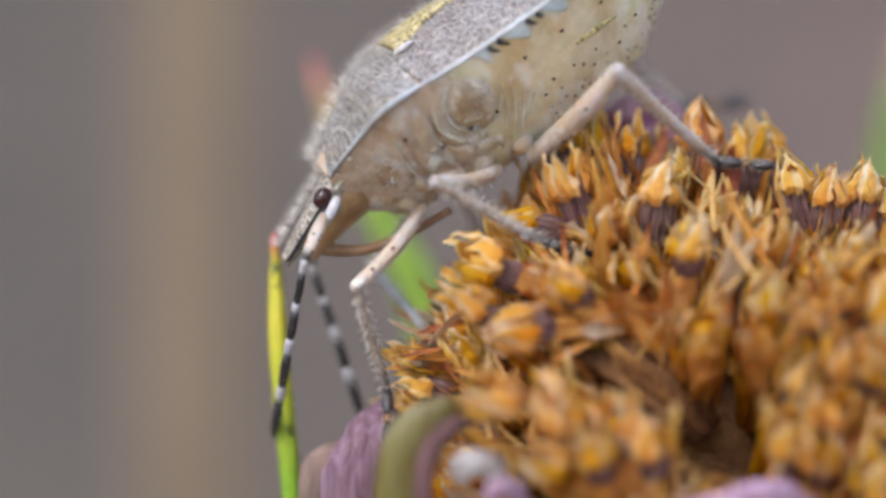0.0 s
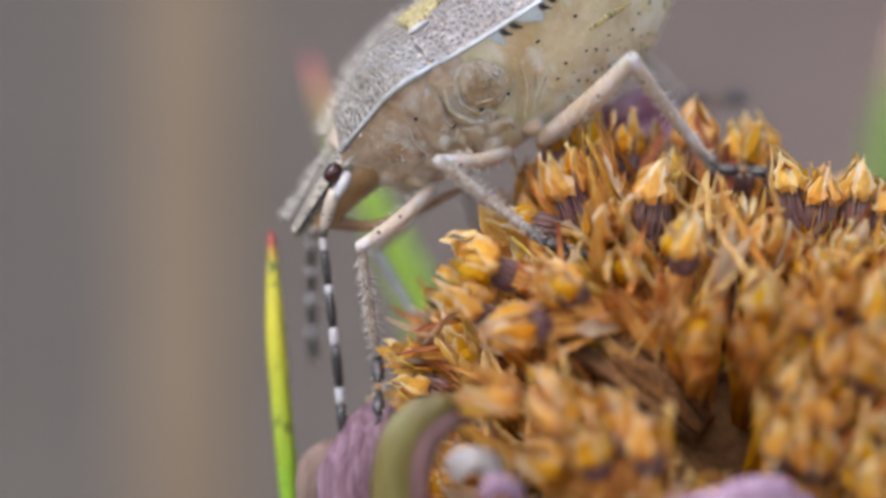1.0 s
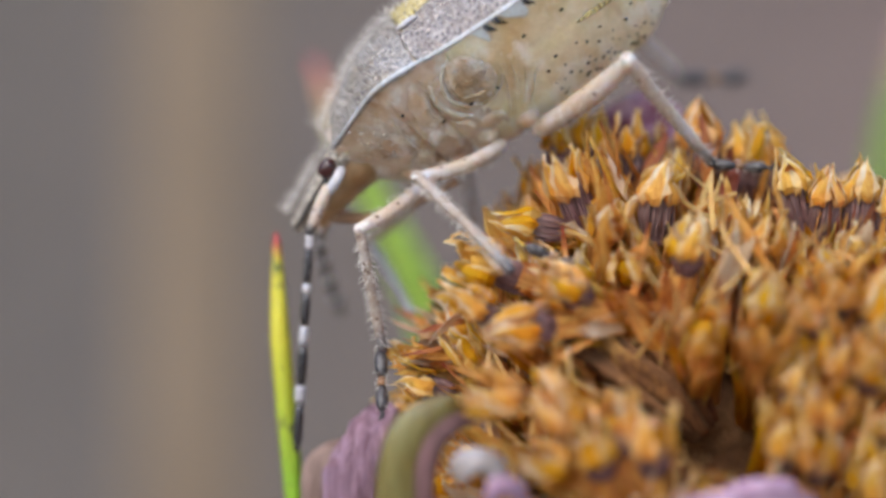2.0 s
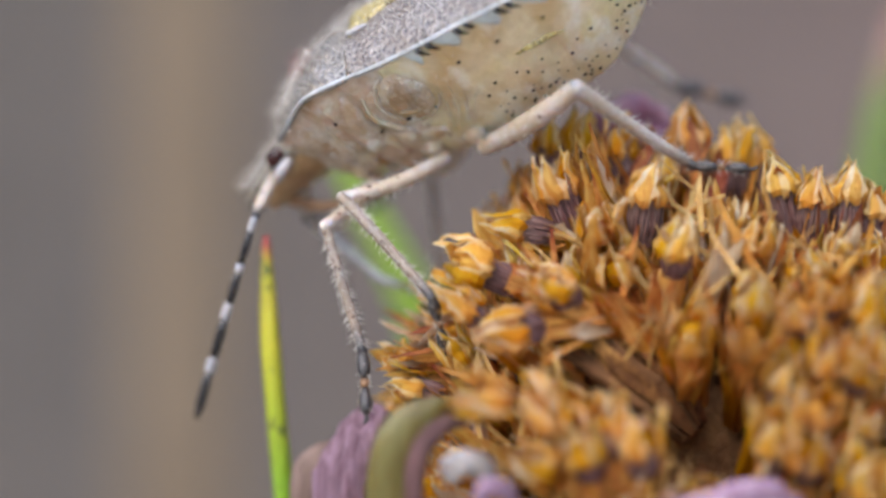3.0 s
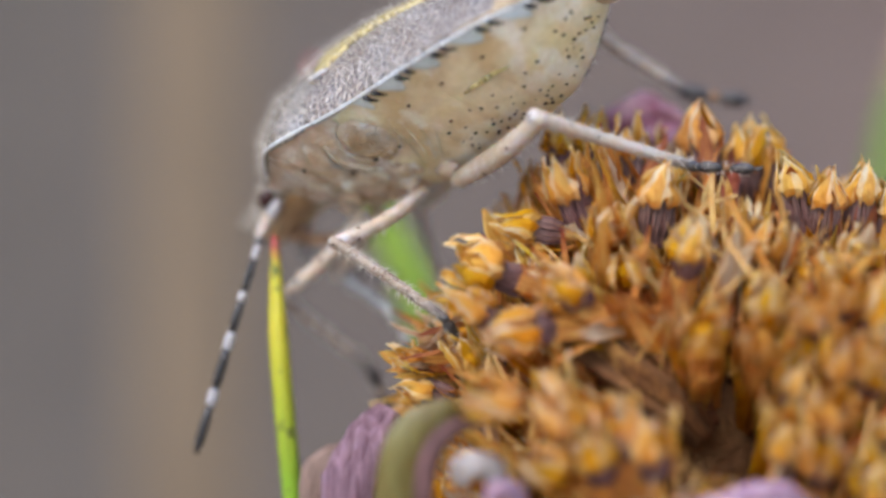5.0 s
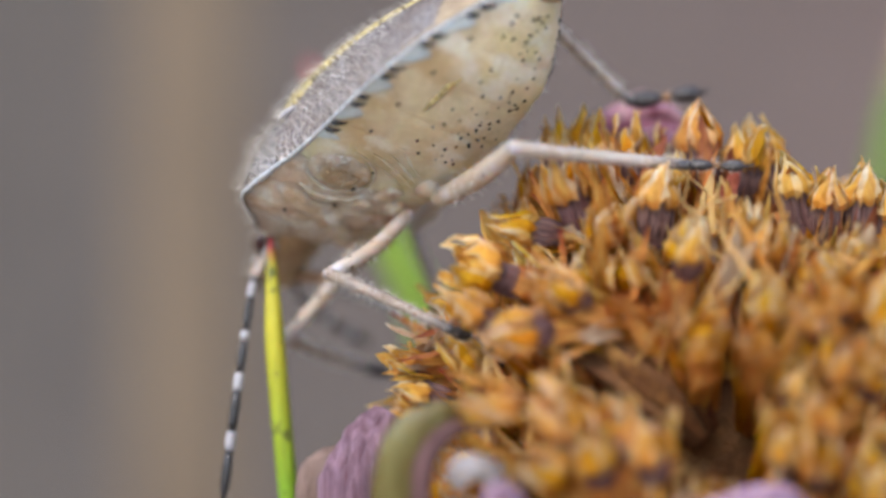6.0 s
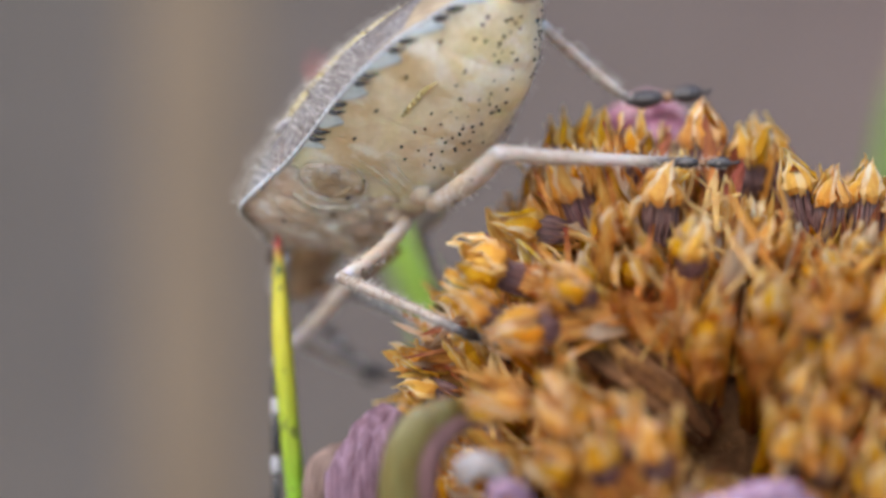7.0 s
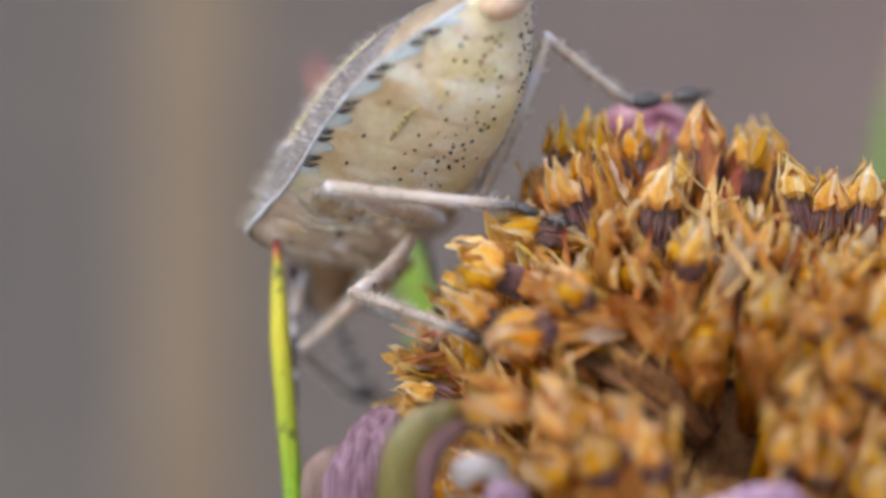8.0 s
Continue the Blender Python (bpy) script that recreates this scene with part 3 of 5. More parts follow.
LEFT_FLORETS = [
    (1.12, -3.2, -0.43, -0.92, -0.25, 0.39, 1.16, 4), (2.82, -4.6, -0.92, -0.82, -0.50, 0.57, 0.96, 1), (0.86, -3.9, -1.35, -0.72, -0.30, 0.70, 0.80, 1),
    (1.89, -4.8, -1.73, -1.00, -0.40, -0.07, 1.02, 0), (1.47, -6.0, -3.21, -0.98, -0.35, 0.22, 0.80, 0), (-0.65, -1.9, -2.60, -0.85, -0.20, 0.53, 0.70, 3),
    (-0.35, -2.2, -3.20, -0.92, -0.25, 0.38, 0.75, 3), (2.61, -6.3, -3.71, -0.45, -0.40, 0.89, 0.84, 1), (3.81, -6.4, -3.85, -0.26, -0.40, 0.96, 0.92, 1),
    (3.30, -6.8, -4.44, -0.33, -0.40, 0.94, 0.84, 1), (4.46, -6.6, -4.31, -0.08, -0.40, 1.00, 0.87, 1), (2.41, -6.8, -4.66, -0.86, -0.40, 0.51, 0.80, 1)]
RIGHT_FLORETS = [
    (5.41, -4.2, -0.08, 0.12, -0.40, 0.99, 0.93, 0), (5.58, -5.6, -1.91, -0.06, -1.50, 1.00, 0.84, 1), (7.01, -5.0, -1.13, 0.00, -1.10, 1.00, 0.97, 0),
    (8.58, -5.2, -1.04, -0.18, -0.85, 0.98, 0.92, 1), (7.97, -5.7, -1.41, -0.32, -0.85, 0.95, 0.80, 1), (8.46, -6.0, -2.44, 0.16, -0.85, 0.99, 0.80, 1),
    (6.83, -5.9, -2.00, 0.00, -1.50, 1.00, 0.80, 1), (9.46, -5.0, -1.37, 0.10, -0.85, 0.99, 0.95, 0), (9.21, -6.0, -2.60, 0.29, -0.85, 0.96, 0.80, 1),
    (7.32, -6.5, -4.11, -0.10, -0.85, 1.00, 0.90, 1), (8.18, -6.4, -3.55, -0.04, -0.85, 1.00, 0.80, 1), (7.97, -6.8, -4.48, -0.17, -0.85, 0.99, 0.80, 1),
    (9.14, -6.6, -5.06, 0.11, -0.85, 0.99, 0.85, 1)]


# x, z, y of florets behind
BACK_FLORETS = [(1.9, 0.6, 0.4), (2.3, 1.3, 0.0), (2.2, 0.3, -0.2), (2.9, 1.4, -0.6), (3.9, 1.9, -0.4), (5.0, 2.0, 0.2), (5.4, 1.6, -0.6),
                (6.3, 2.0, 0.8), (6.8, 1.7, 1.2), (7.9, 1.6, 1.0), (8.7, 1.2, 1.4), (9.6, 0.9, 1.0)]


def build_flower():
    head = new("flower_head")
    head.location = BASE
    tagged(head, "withered orange-brown flower head with dry pointed florets", "flower head")

    def core(u, v):
        t, w = math.pi * u, 2 * math.pi * v
        d = Vector((math.sin(t) * math.cos(w), math.sin(t) * math.sin(w), math.cos(t)))
        k = 0.46 + 0.05 * noise.noise(d * 4)
        return CENTRE + Vector((d.x * RADII.x, d.y * RADII.y, d.z * RADII.z)) * k
    vs, fs = lattice(core, 24, 36, True)
    part("receptacle", vs, fs, M_CORE, head, "dark brown spongy core between the florets")
    corollas = [corolla_mesh(s, k) for s, k in enumerate(["tent"] * 6 + ["crown"] * 6 + ["splayed"] * 4 + ["torn"] * 4)]
    fringes = [strands_mesh(40 + s) for s in range(4)]
    throats = [throat_mesh(60 + s) for s in range(4)]
    rnd = random.Random(11)

    tips = []

    def floret(p, out, s, kinds=(4, 20), bare=True, long=False):
        tips.append((p, out, s))
        q = out.to_track_quat('Z', 'Y') @ Euler((0, 0, rnd.uniform(0, 6.28))).to_quaternion()
        f = new("floret", throats[rnd.randrange(4)])
        f.parent = head
        f.matrix_basis = Matrix.LocRotScale(p * MM, q, (s, s, s * rnd.uniform(0.9, 1.15)))
        c = new("corolla", corollas[rnd.randrange(*kinds)])
        c.parent = f
        if bare and rnd.random() < 0.72:
            return
        e = new("anther_fringe", fringes[rnd.randrange(4)])
        e.parent = f
        if long:
            e.scale = (0.72, 0.72, 1.3)
        elif p.y < -3.6:
            e.scale = (0.9, 0.9, rnd.uniform(0.45, 0.65))

    taken, clear, caps = [], [], []
    for x, y, z, dx, dy, dz, size, kind in RIM_FLORETS + LEFT_FLORETS + RIGHT_FLORETS:
        p = Vector((x, max(y, -6.2), z))
        taken.append(p)
        way = Vector((dx, dy, dz)).normalized()
        clear += [p + 0.5 * way, p + 1.1 * way]
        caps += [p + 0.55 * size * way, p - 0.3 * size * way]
        floret(p, way, size * (1.15 if y < -5.5 else 1), (12, 20) if y < -5.5 else ((0, 6), (6, 12), (12, 16), (16, 20), (6, 12))[kind], y < -5.5, kind == 4)

    # two gullies between the florets: a slanting one and an upright one
    def off(p, a, b):
        ax, az, bx, bz = *a, *b
        t = max(0, min(1, ((p.x - ax) * (bx - ax) + (p.z - az) * (bz - az)) / ((bx - ax) ** 2 + (bz - az) ** 2)))
        return math.hypot(p.x - ax - t * (bx - ax), p.z - az - t * (bz - az))

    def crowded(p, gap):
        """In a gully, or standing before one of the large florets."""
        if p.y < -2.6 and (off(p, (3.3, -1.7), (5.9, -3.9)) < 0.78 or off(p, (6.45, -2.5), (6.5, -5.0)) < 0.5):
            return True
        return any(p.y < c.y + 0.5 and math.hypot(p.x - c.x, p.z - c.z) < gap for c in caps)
    # florets on the far shoulder
    for x, z, y in BACK_FLORETS:
        p = Vector((x, y, z))
        taken.append(p)
        floret(p, Vector((rnd.gauss(-0.12, 0.12), -0.1, 1)).normalized(), rnd.uniform(0.7, 0.9), (6, 16))
    root = Vector((6.9, 1.0, -9.5))
    for d in dome_spots(420, -0.5):
        p = CENTRE + Vector((d.x * RADII.x, d.y * RADII.y, d.z * RADII.z)) * rnd.uniform(0.84, 0.98)
        top = 1.7 if p.x < 7.6 else 1.7 - 0.45 * (p.x - 7.6)
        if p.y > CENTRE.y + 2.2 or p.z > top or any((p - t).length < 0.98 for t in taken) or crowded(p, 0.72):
            continue
        if 5.3 < p.x < 7.8 and p.y < -0.8 and p.z > 0.45:
            p.z -= 0.75
        taken.append(p)
        out = ((p - root).normalized() + Vector((rnd.gauss(0, 0.28), rnd.gauss(-0.12, 0.24), rnd.gauss(0, 0.2)))).normalized()
        floret(p, out, rnd.uniform(0.65, 1.0))
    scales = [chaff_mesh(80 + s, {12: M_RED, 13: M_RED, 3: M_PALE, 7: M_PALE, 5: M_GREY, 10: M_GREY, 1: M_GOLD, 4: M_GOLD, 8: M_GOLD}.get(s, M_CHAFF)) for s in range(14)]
    for d in dome_spots(1300, -0.5):
        d = (d + Vector((rnd.gauss(0, 0.06), rnd.gauss(0, 0.06), rnd.gauss(0, 0.06)))).normalized()
        p = CENTRE + Vector((d.x * RADII.x, d.y * RADII.y, d.z * RADII.z)) * rnd.uniform(0.9, 1.06)
        if p.y > CENTRE.y + 1.6 or p.z > (2.0 if p.x < 7.6 else 2.0 - 0.45 * (p.x - 7.6)):
            continue
        out = ((p - root).normalized() + Vector((rnd.gauss(0, 0.26), rnd.gauss(-0.1, 0.3), rnd.gauss(0, 0.22)))).normalized()
        q = out.to_track_quat('Z', 'Y') @ Euler((0, 0, rnd.uniform(0, 6.28))).to_quaternion()
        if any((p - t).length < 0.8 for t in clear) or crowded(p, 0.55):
            continue
        s = rnd.uniform(0.7, 1.15)
        if 5.3 < p.x < 7.8 and p.y < -0.8 and p.z > 0.6:
            p.z -= 0.75
        if p.y < -4.5 and off(p, (5.0, -2.6), (6.0, -4.0)) < 0.95:
            p.y += 2.2
        c = new("chaff_scale", scales[rnd.choice((0, 1, 2, 3, 4, 6, 7, 8, 9, 11))])
        c.parent = head
        c.matrix_basis = Matrix.LocRotScale(p * MM, q, (s, s, s))
    # small papery shards that stand off the florets
    for p, way, size in tips:
        if p.y > 1.0:
            continue
        for k in range(4 if p.y < -3 else 3):
            side = way.orthogonal().normalized()
            side = Matrix.Rotation(rnd.uniform(0, 6.28), 3, way) @ side
            out = (way + side * rnd.uniform(0.1, 0.7)).normalized()
            q = out.to_track_quat('Z', 'Y') @ Euler((0, 0, rnd.uniform(0, 6.28))).to_quaternion()
            c = new("papery_shard", scales[rnd.choice((3, 7, 1, 4, 8, 0, 1))])
            c.parent = head
            s = rnd.uniform(0.22, 0.42)
            c.matrix_basis = Matrix.LocRotScale((p + size * (way * rnd.uniform(0.1, 0.9) + side * rnd.uniform(0.3, 0.5))) * MM, q, (s * 1.5, s * 1.5, s))
    # loose dry fibres between the florets
    pieces = []
    for d in dome_spots(1500, -0.5):
        if d.y > 0.25:
            continue
        d = (d + Vector((rnd.gauss(0, 0.05), rnd.gauss(0, 0.05), rnd.gauss(0, 0.05)))).normalized()
        p = CENTRE + Vector((d.x * RADII.x, d.y * RADII.y, d.z * RADII.z)) * rnd.uniform(0.86, 1.02)
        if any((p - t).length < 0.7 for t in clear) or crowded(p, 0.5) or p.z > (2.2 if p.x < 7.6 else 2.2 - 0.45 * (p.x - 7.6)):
            continue
        way = ((p - root).normalized() + Vector((rnd.gauss(0, 0.45), rnd.gauss(0, 0.45), rnd.gauss(0, 0.4)))).normalized()
        turn = way.orthogonal().normalized() * rnd.uniform(-0.35, 0.35)
        l, w = rnd.uniform(0.7, 1.7), rnd.uniform(0.02, 0.06)
        pieces.append(tube([p - way * l, p - way * l * 0.5 + turn * 0.7, p + turn * 0.8, p + way * l * 0.35 + turn * 0.2], [w, w * 1.1, w * 0.8, 0.008], 4, 0.35))
    fibres = part("fibre_litter", *join(*pieces), M_FIBRE, head, "loose dry orange fibres", smooth=False)
    tagged(fibres, kind="stuff")
    # red-tipped scales that stick out at the edge and on the shoulder
    for k in range(120):
        if k < 16:
            p = Vector((rnd.uniform(-1.1, -0.1), rnd.uniform(-2.6, -0.6), rnd.uniform(-3.3, -1.8)))
            out = Vector((-1, rnd.gauss(-0.1, 0.3), rnd.gauss(-0.05, 0.35))).normalized()
        else:
            p = Vector((rnd.uniform(1.4, 4.4), rnd.uniform(-2.8, 0.8), 0))
            p.z = min(2.0, -0.1 + 1.2 * (p.x - 1.4)) + rnd.uniform(-0.9, 0.3)
            out = Vector((rnd.gauss(-0.35, 0.3), rnd.gauss(-0.1, 0.3), 1)).normalized()
            if any((p - t).length < 0.6 for t in clear):
                continue
        q = out.to_track_quat('Z', 'Y') @ Euler((0, 0, rnd.uniform(0, 6.28))).to_quaternion()
        c = new("chaff_scale", scales[rnd.choice((0, 12, 4, 7, 3) if k < 16 else (0, 1, 2, 3, 4, 6, 7, 8))])
        c.parent = head
        s = rnd.uniform(0.5, 0.8) * (0.75 if k < 16 else 1)
        c.matrix_basis = Matrix.LocRotScale(p * MM, q, (s, s, s))
    for k in range(26):
        x = rnd.uniform(4.6, 10.6)
        p = Vector((x, rnd.uniform(-1.5, 1.0), min(2.3, 2.3 - 0.42 * (x - 6.6)) + rnd.uniform(-0.5, 0.25)))
        out = Vector((rnd.gauss(0.05, 0.25), rnd.gauss(-0.1, 0.25), 1)).normalized()
        q = out.to_track_quat('Z', 'Y') @ Euler((0, 0, rnd.uniform(0, 6.28))).to_quaternion()
        c = new("chaff_scale", scales[rnd.choice((0, 2, 6, 12, 13))])
        c.parent = head
        s = rnd.uniform(0.5, 0.8)
        c.matrix_basis = Matrix.LocRotScale(p * MM, q, (s, s, s))
    # long withered tubes lying side by side down the slanting gully
    for k in range(11):
        a, deep = -0.75 + 0.15 * k, rnd.uniform(-0.5, 0.5)
        line = [(3.2 + 0.6 * a + rnd.uniform(-0.3, 0.3), -3.6 + deep, -1.6 + 0.7 * a), (4.3 + 0.6 * a, -3.9 + deep, -2.5 + 0.65 * a),
                (5.2 + 0.45 * a, -3.7 + deep, -3.3 + 0.5 * a), (5.9 + 0.25 * a, -3.2 + deep, -4.1 + 0.3 * a)]
        crumpled(head, "withered_tube", line, rnd.uniform(0.14, 0.27), (M_OLD, M_CORE, M_OLD, M_OLD)[k % 4], "long withered brown floret lying across others", k + 1, 1.1)
    # tousled dry strips: amber ones down from the dark brush, bleached and golden ones under the rim, red-brown ones beside
    def strips(count, p0, p1, spread, way, kinds, low, high):
        p0, p1 = Vector(p0), Vector(p1)
        for _ in range(count):
            p = p0.lerp(p1, rnd.random()) + Vector([rnd.gauss(0, k) for k in spread])
            out = (Vector(way) + Vector([rnd.gauss(0, 0.18) for _ in range(3)])).normalized()
            q = out.to_track_quat('Z', 'Y') @ Euler((0, 0, rnd.uniform(0, 6.28))).to_quaternion()
            c = new("chaff_scale", scales[rnd.choice(kinds)])
            c.parent = head
            k = rnd.uniform(low, high)
            c.matrix_basis = Matrix.LocRotScale(p * MM, q, (0.6 * k, 0.6 * k, k))
    strips(34, (4.0, -2.9, 0.3), (4.9, -2.9, -0.9), (0.28, 0.2, 0.25), (-0.62, -0.15, 0.78), (0, 1, 2, 3, 4, 6, 7, 0, 2), 0.35, 0.7)
    strips(16, (4.2, -3.4, -0.6), (5.0, -3.5, -2.6), (0.16, 0.12, 0.2), (-0.5, -0.4, 0.78), (3, 5, 7, 10), 0.16, 0.34)
    strips(20, (6.1, -2.7, 0.6), (7.4, -2.7, 0.4), (0.3, 0.2, 0.4), (0.0, -0.1, 1), (5, 10, 1, 4, 3), 0.45, 0.75)
    strips(14, (8.2, -2.5, 0.55), (10.3, -2.2, 0.55), (0.3, 0.2, 0.15), (0.1, -0.4, 0.9), (12, 13, 0, 2), 0.4, 0.65)
    strips(10, (8.4, -3.2, 0.0), (10.0, -3.2, 0.0), (0.3, 0.2, 0.3), (0.1, -0.2, 1), (5, 10, 1), 0.4, 0.7)
    strips(30, (-0.75, -1.8, -2.2), (-0.45, -2.0, -3.3), (0.2, 0.3, 0.16), (-0.9, -0.2, 0.15), (3, 2, 0, 6, 7, 4, 1, 12), 0.35, 0.65)
    # dull olive-brown bract behind the edge of the head
    crumpled(head, "old_bract", [(0.7, -0.2, -2.7), (0.15, -0.4, -1.9), (0.1, -0.5, -1.3), (0.5, -0.6, -0.8), (0.9, -0.6, -0.5)], 0.36, M_OLIVE, "dry olive-brown bract at the edge", 31, 0.5)
    # needle-like outer bract, red at the tip
    line = bent([(-2.6, 2.0, -11.5), (-3.3, 0.9, -8.5), (-3.62, 0.4, -5.5), (-3.9, 0.2, -2.3), (-4.02, 0.2, 0.38)], 8)
    n = len(line)
    vs, fs = tube(line, [0.245 * min(1, (0.30 if i < n - 1 else 0.12) + 3.0 * (1 - i / (n - 1))) ** 0.8 for i in range(n)], 10)
    part("needle_bract", vs, fs, M_NEEDLE, head, "yellow-green needle-like bract with a red tip")
    crumpled(head, "withered_petal", [(-1.15, -0.7, -3.75), (-1.7, -0.9, -4.6), (-2.1, -1.0, -5.8), (-2.1, -0.6, -8)], 0.66, M_PURPLE, "shrivelled purple ray petal", 3, 1.0)
    crumpled(head, "withered_petal", [(-2.2, -0.4, -4.7), (-2.9, -0.4, -5.3), (-3.1, -0.2, -6.5)], 0.42, M_TAN, "tan shrivelled ray petal", 5, 0.6)
    for line, wide, mat, seed in (([(4.0, 2.2, 3.0), (4.6, 2.1, 3.35), (5.2, 2.1, 3.4), (5.9, 2.3, 3.1)], 0.42, M_MAUVE, 9),
                                  ([(4.0, 2.1, 3.15), (4.5, 1.9, 3.1), (5.1, 1.9, 3.0), (5.9, 2.1, 2.95)], 0.24, M_MAGENTA, 15),
                                  ([(4.5, 1.8, 2.3), (4.9, 1.6, 2.65), (5.4, 1.6, 2.7), (5.9, 1.9, 2.3)], 0.27, M_MAUVE, 21)):
        crumpled(head, "withered_petal", line, wide, mat, "shrivelled purple ray petal lying behind the florets", seed, 1.3)
    # broad smooth bract that arches over, with a rolled purple petal along its inner side
    line = bent([(-1.1, -4.6, -9), (-1.0, -5.2, -6.1), (-0.93, -5.5, -4.8), (-0.64, -5.6, -3.96), (0.05, -5.5, -3.47), (0.8, -5.0, -3.35)], 8)
    n = len(line)
    part("inner_bract", *tube(line, [0.5 * min(1, 0.12 + 2.6 * (1 - i / (n - 1))) for i in range(n)], 20, 0.35), M_OLIVE, head, "smooth olive-green bract")
    crumpled(head, "withered_petal", [(-0.45, -5.6, -8), (-0.41, -5.9, -5.9), (-0.39, -6.0, -4.8), (-0.12, -6.0, -4.06), (0.5, -5.8, -3.65), (1.1, -5.4, -3.7)], 0.22, M_ROLL, "purple-brown rolled ray petal", 12, 0.4)
    crumpled(head, "withered_petal", [(3.7, -7.0, -6.0), (5.1, -7.3, -5.7), (6.5, -7.2, -5.42), (7.5, -6.6, -5.6), (8.2, -6.4, -6.2)], 0.5, M_PINK, "faded lilac ray petal, curled", 6)
    crumpled(head, "withered_petal", [(0.3, -6.6, -4.9), (0.6, -6.8, -4.55), (0.95, -6.8, -4.6), (1.25, -6.6, -5.0)], 0.27, M_WHITE, "pale bleached ray petal, curled", 8, 1.6)
    # lavender highlight of the pale petal, built as a small lilac piece
    crumpled(head, "withered_petal", [(0.9, -7.0, -5.3), (1.15, -7.2, -4.95), (1.4, -7.1, -5.0), (1.7, -6.8, -5.3)], 0.2, M_PINK, "small lilac fold in place of the highlight on the pale petal", 18, 1.4)
    # green cup and stem to the ground
    def cup(u, v):
        w = 2 * math.pi * v
        r = 0.9 + 5.6 * u ** 0.6
        return CENTRE.x + r * math.cos(w), CENTRE.y + 0.8 * r * math.sin(w), CENTRE.z - 10 + 6.5 * u + 0.2 * math.cos(8 * w)
    vs, fs = lattice(cup, 8, 32, True)
    part("flower_cup", vs, fs, M_STEM, head, "green cup of the flower head")
    line = bent([(5.2, 3, -362), (6.0, 1.5, -180), (6.4, 0.4, -60), (6.5, 0.3, -14)], 8)
    vs, fs = tube(line, [1.3] * len(line), 12)
    part("stem", vs, fs, M_STEM, head, "upright green stem")


def crumpled(head, name, points, wide, mat, label, seed, rough=1.0):
    """A shrivelled petal: a folded, rolled and wrinkled sleeve."""
    line = bent(points, 8)
    n = len(line) - 1

    def f(u, v):
        i = min(n, int(round(u * n)))
        d = (line[min(i + 1, n)] - line[max(i - 1, 0)]).normalized()
        a = d.cross(Vector((0.13, 0.97, 0.21))).normalized()
        b = d.cross(a)
        w = 2 * math.pi * v
        r = wide * (0.35 + 0.65 * math.sin(math.pi * min(0.93, 0.12 + 0.8 * u)))
        ring = Vector((math.cos(w) * 1.6, math.sin(w) * 1.6, u * 5 + seed))
        r *= 1 + rough * (0.22 * math.sin(3 * w + seed + 2 * u) + 0.30 * noise.noise(ring) + 0.18 * noise.noise(ring * 2.6)) + 0.05 * math.sin(11 * w + 3 * u + seed) + 0.04 * math.sin(19 * w + seed)
        return line[i] + r * (math.cos(w) * a + 0.6 * math.sin(w) * b)
    vs, fs = lattice(f, n, 36, True)
    w = 36
    fs = fs + [tuple(range(w)), tuple(n * w + k for k in reversed(range(w)))]
    part(name, vs, fs, mat, head, label)


# ---- the shield bug: x forward, y to its left, z up, millimetres ----
half_width = smooth_curve([-6.1, -5.8, -5.2, -4.05, -2.9, -1.7, -0.7, 0.6, 1.5, 2.2, 2.9, 3.5, 3.9],
                          [0.25, 0.75, 1.75, 2.72, 3.05, 3.12, 2.98, 2.9, 3.05, 3.28, 2.45, 1.65, 1.3], 0.16)
edge_z = smooth_curve([-6, -4, -2, 0, 2.2, 3.9], [-0.45, -0.16, -0.10, -0.05, 0.13, -0.35], 0.4)
crown_z = smooth_curve([-6.1, -5, -3.5, -2, -0.5, 0.8, 1.6, 2.4, 3.2, 3.9], [-0.2, 0.38, 0.9, 1.28, 1.5, 1.5, 1.4, 1.12, 0.66, 0.16], 0.3)
keel_z = smooth_curve([-6.1, -5.4, -4.6, -3.6, -2.4, -1.2, 0, 1.2, 2.4, 3.3, 3.9], [-0.6, -1.3, -1.95, -2.4, -2.6, -2.62, -2.5, -2.35, -2.1, -1.65, -1.15], 0.3)


def dorsal(x, y):
    u = min(1, abs(y) / half_width(x))
    return edge_z(x) + (crown_z(x) - edge_z(x)) * (1 - u ** 2.1)


def ventral(x, y):
    u = min(1, abs(y) / half_width(x))
    return edge_z(x) + (keel_z(x) - edge_z(x)) * (1 - u ** 1.6)


SEAMS = (-0.9, -1.95, -3.05, -4.1, -4.95)


def belly_z(x, y):
    """The skin of the belly: shallow rings and soft rolls."""
    u = min(1, abs(y) / half_width(x))
    groove = sum(math.exp(-((x + 0.25 * math.sqrt(1 - u * u) - k) / 0.05) ** 2) for k in SEAMS)
    roll = 0.05 * noise.noise(Vector((x * 0.9, y * 0.9, 2))) + 0.03 * noise.noise(Vector((x * 2.4, y * 2.4, 7)))
    return ventral(x, y) + 0.03 * groove + 1.6 * roll * math.sqrt(1 - u * u)


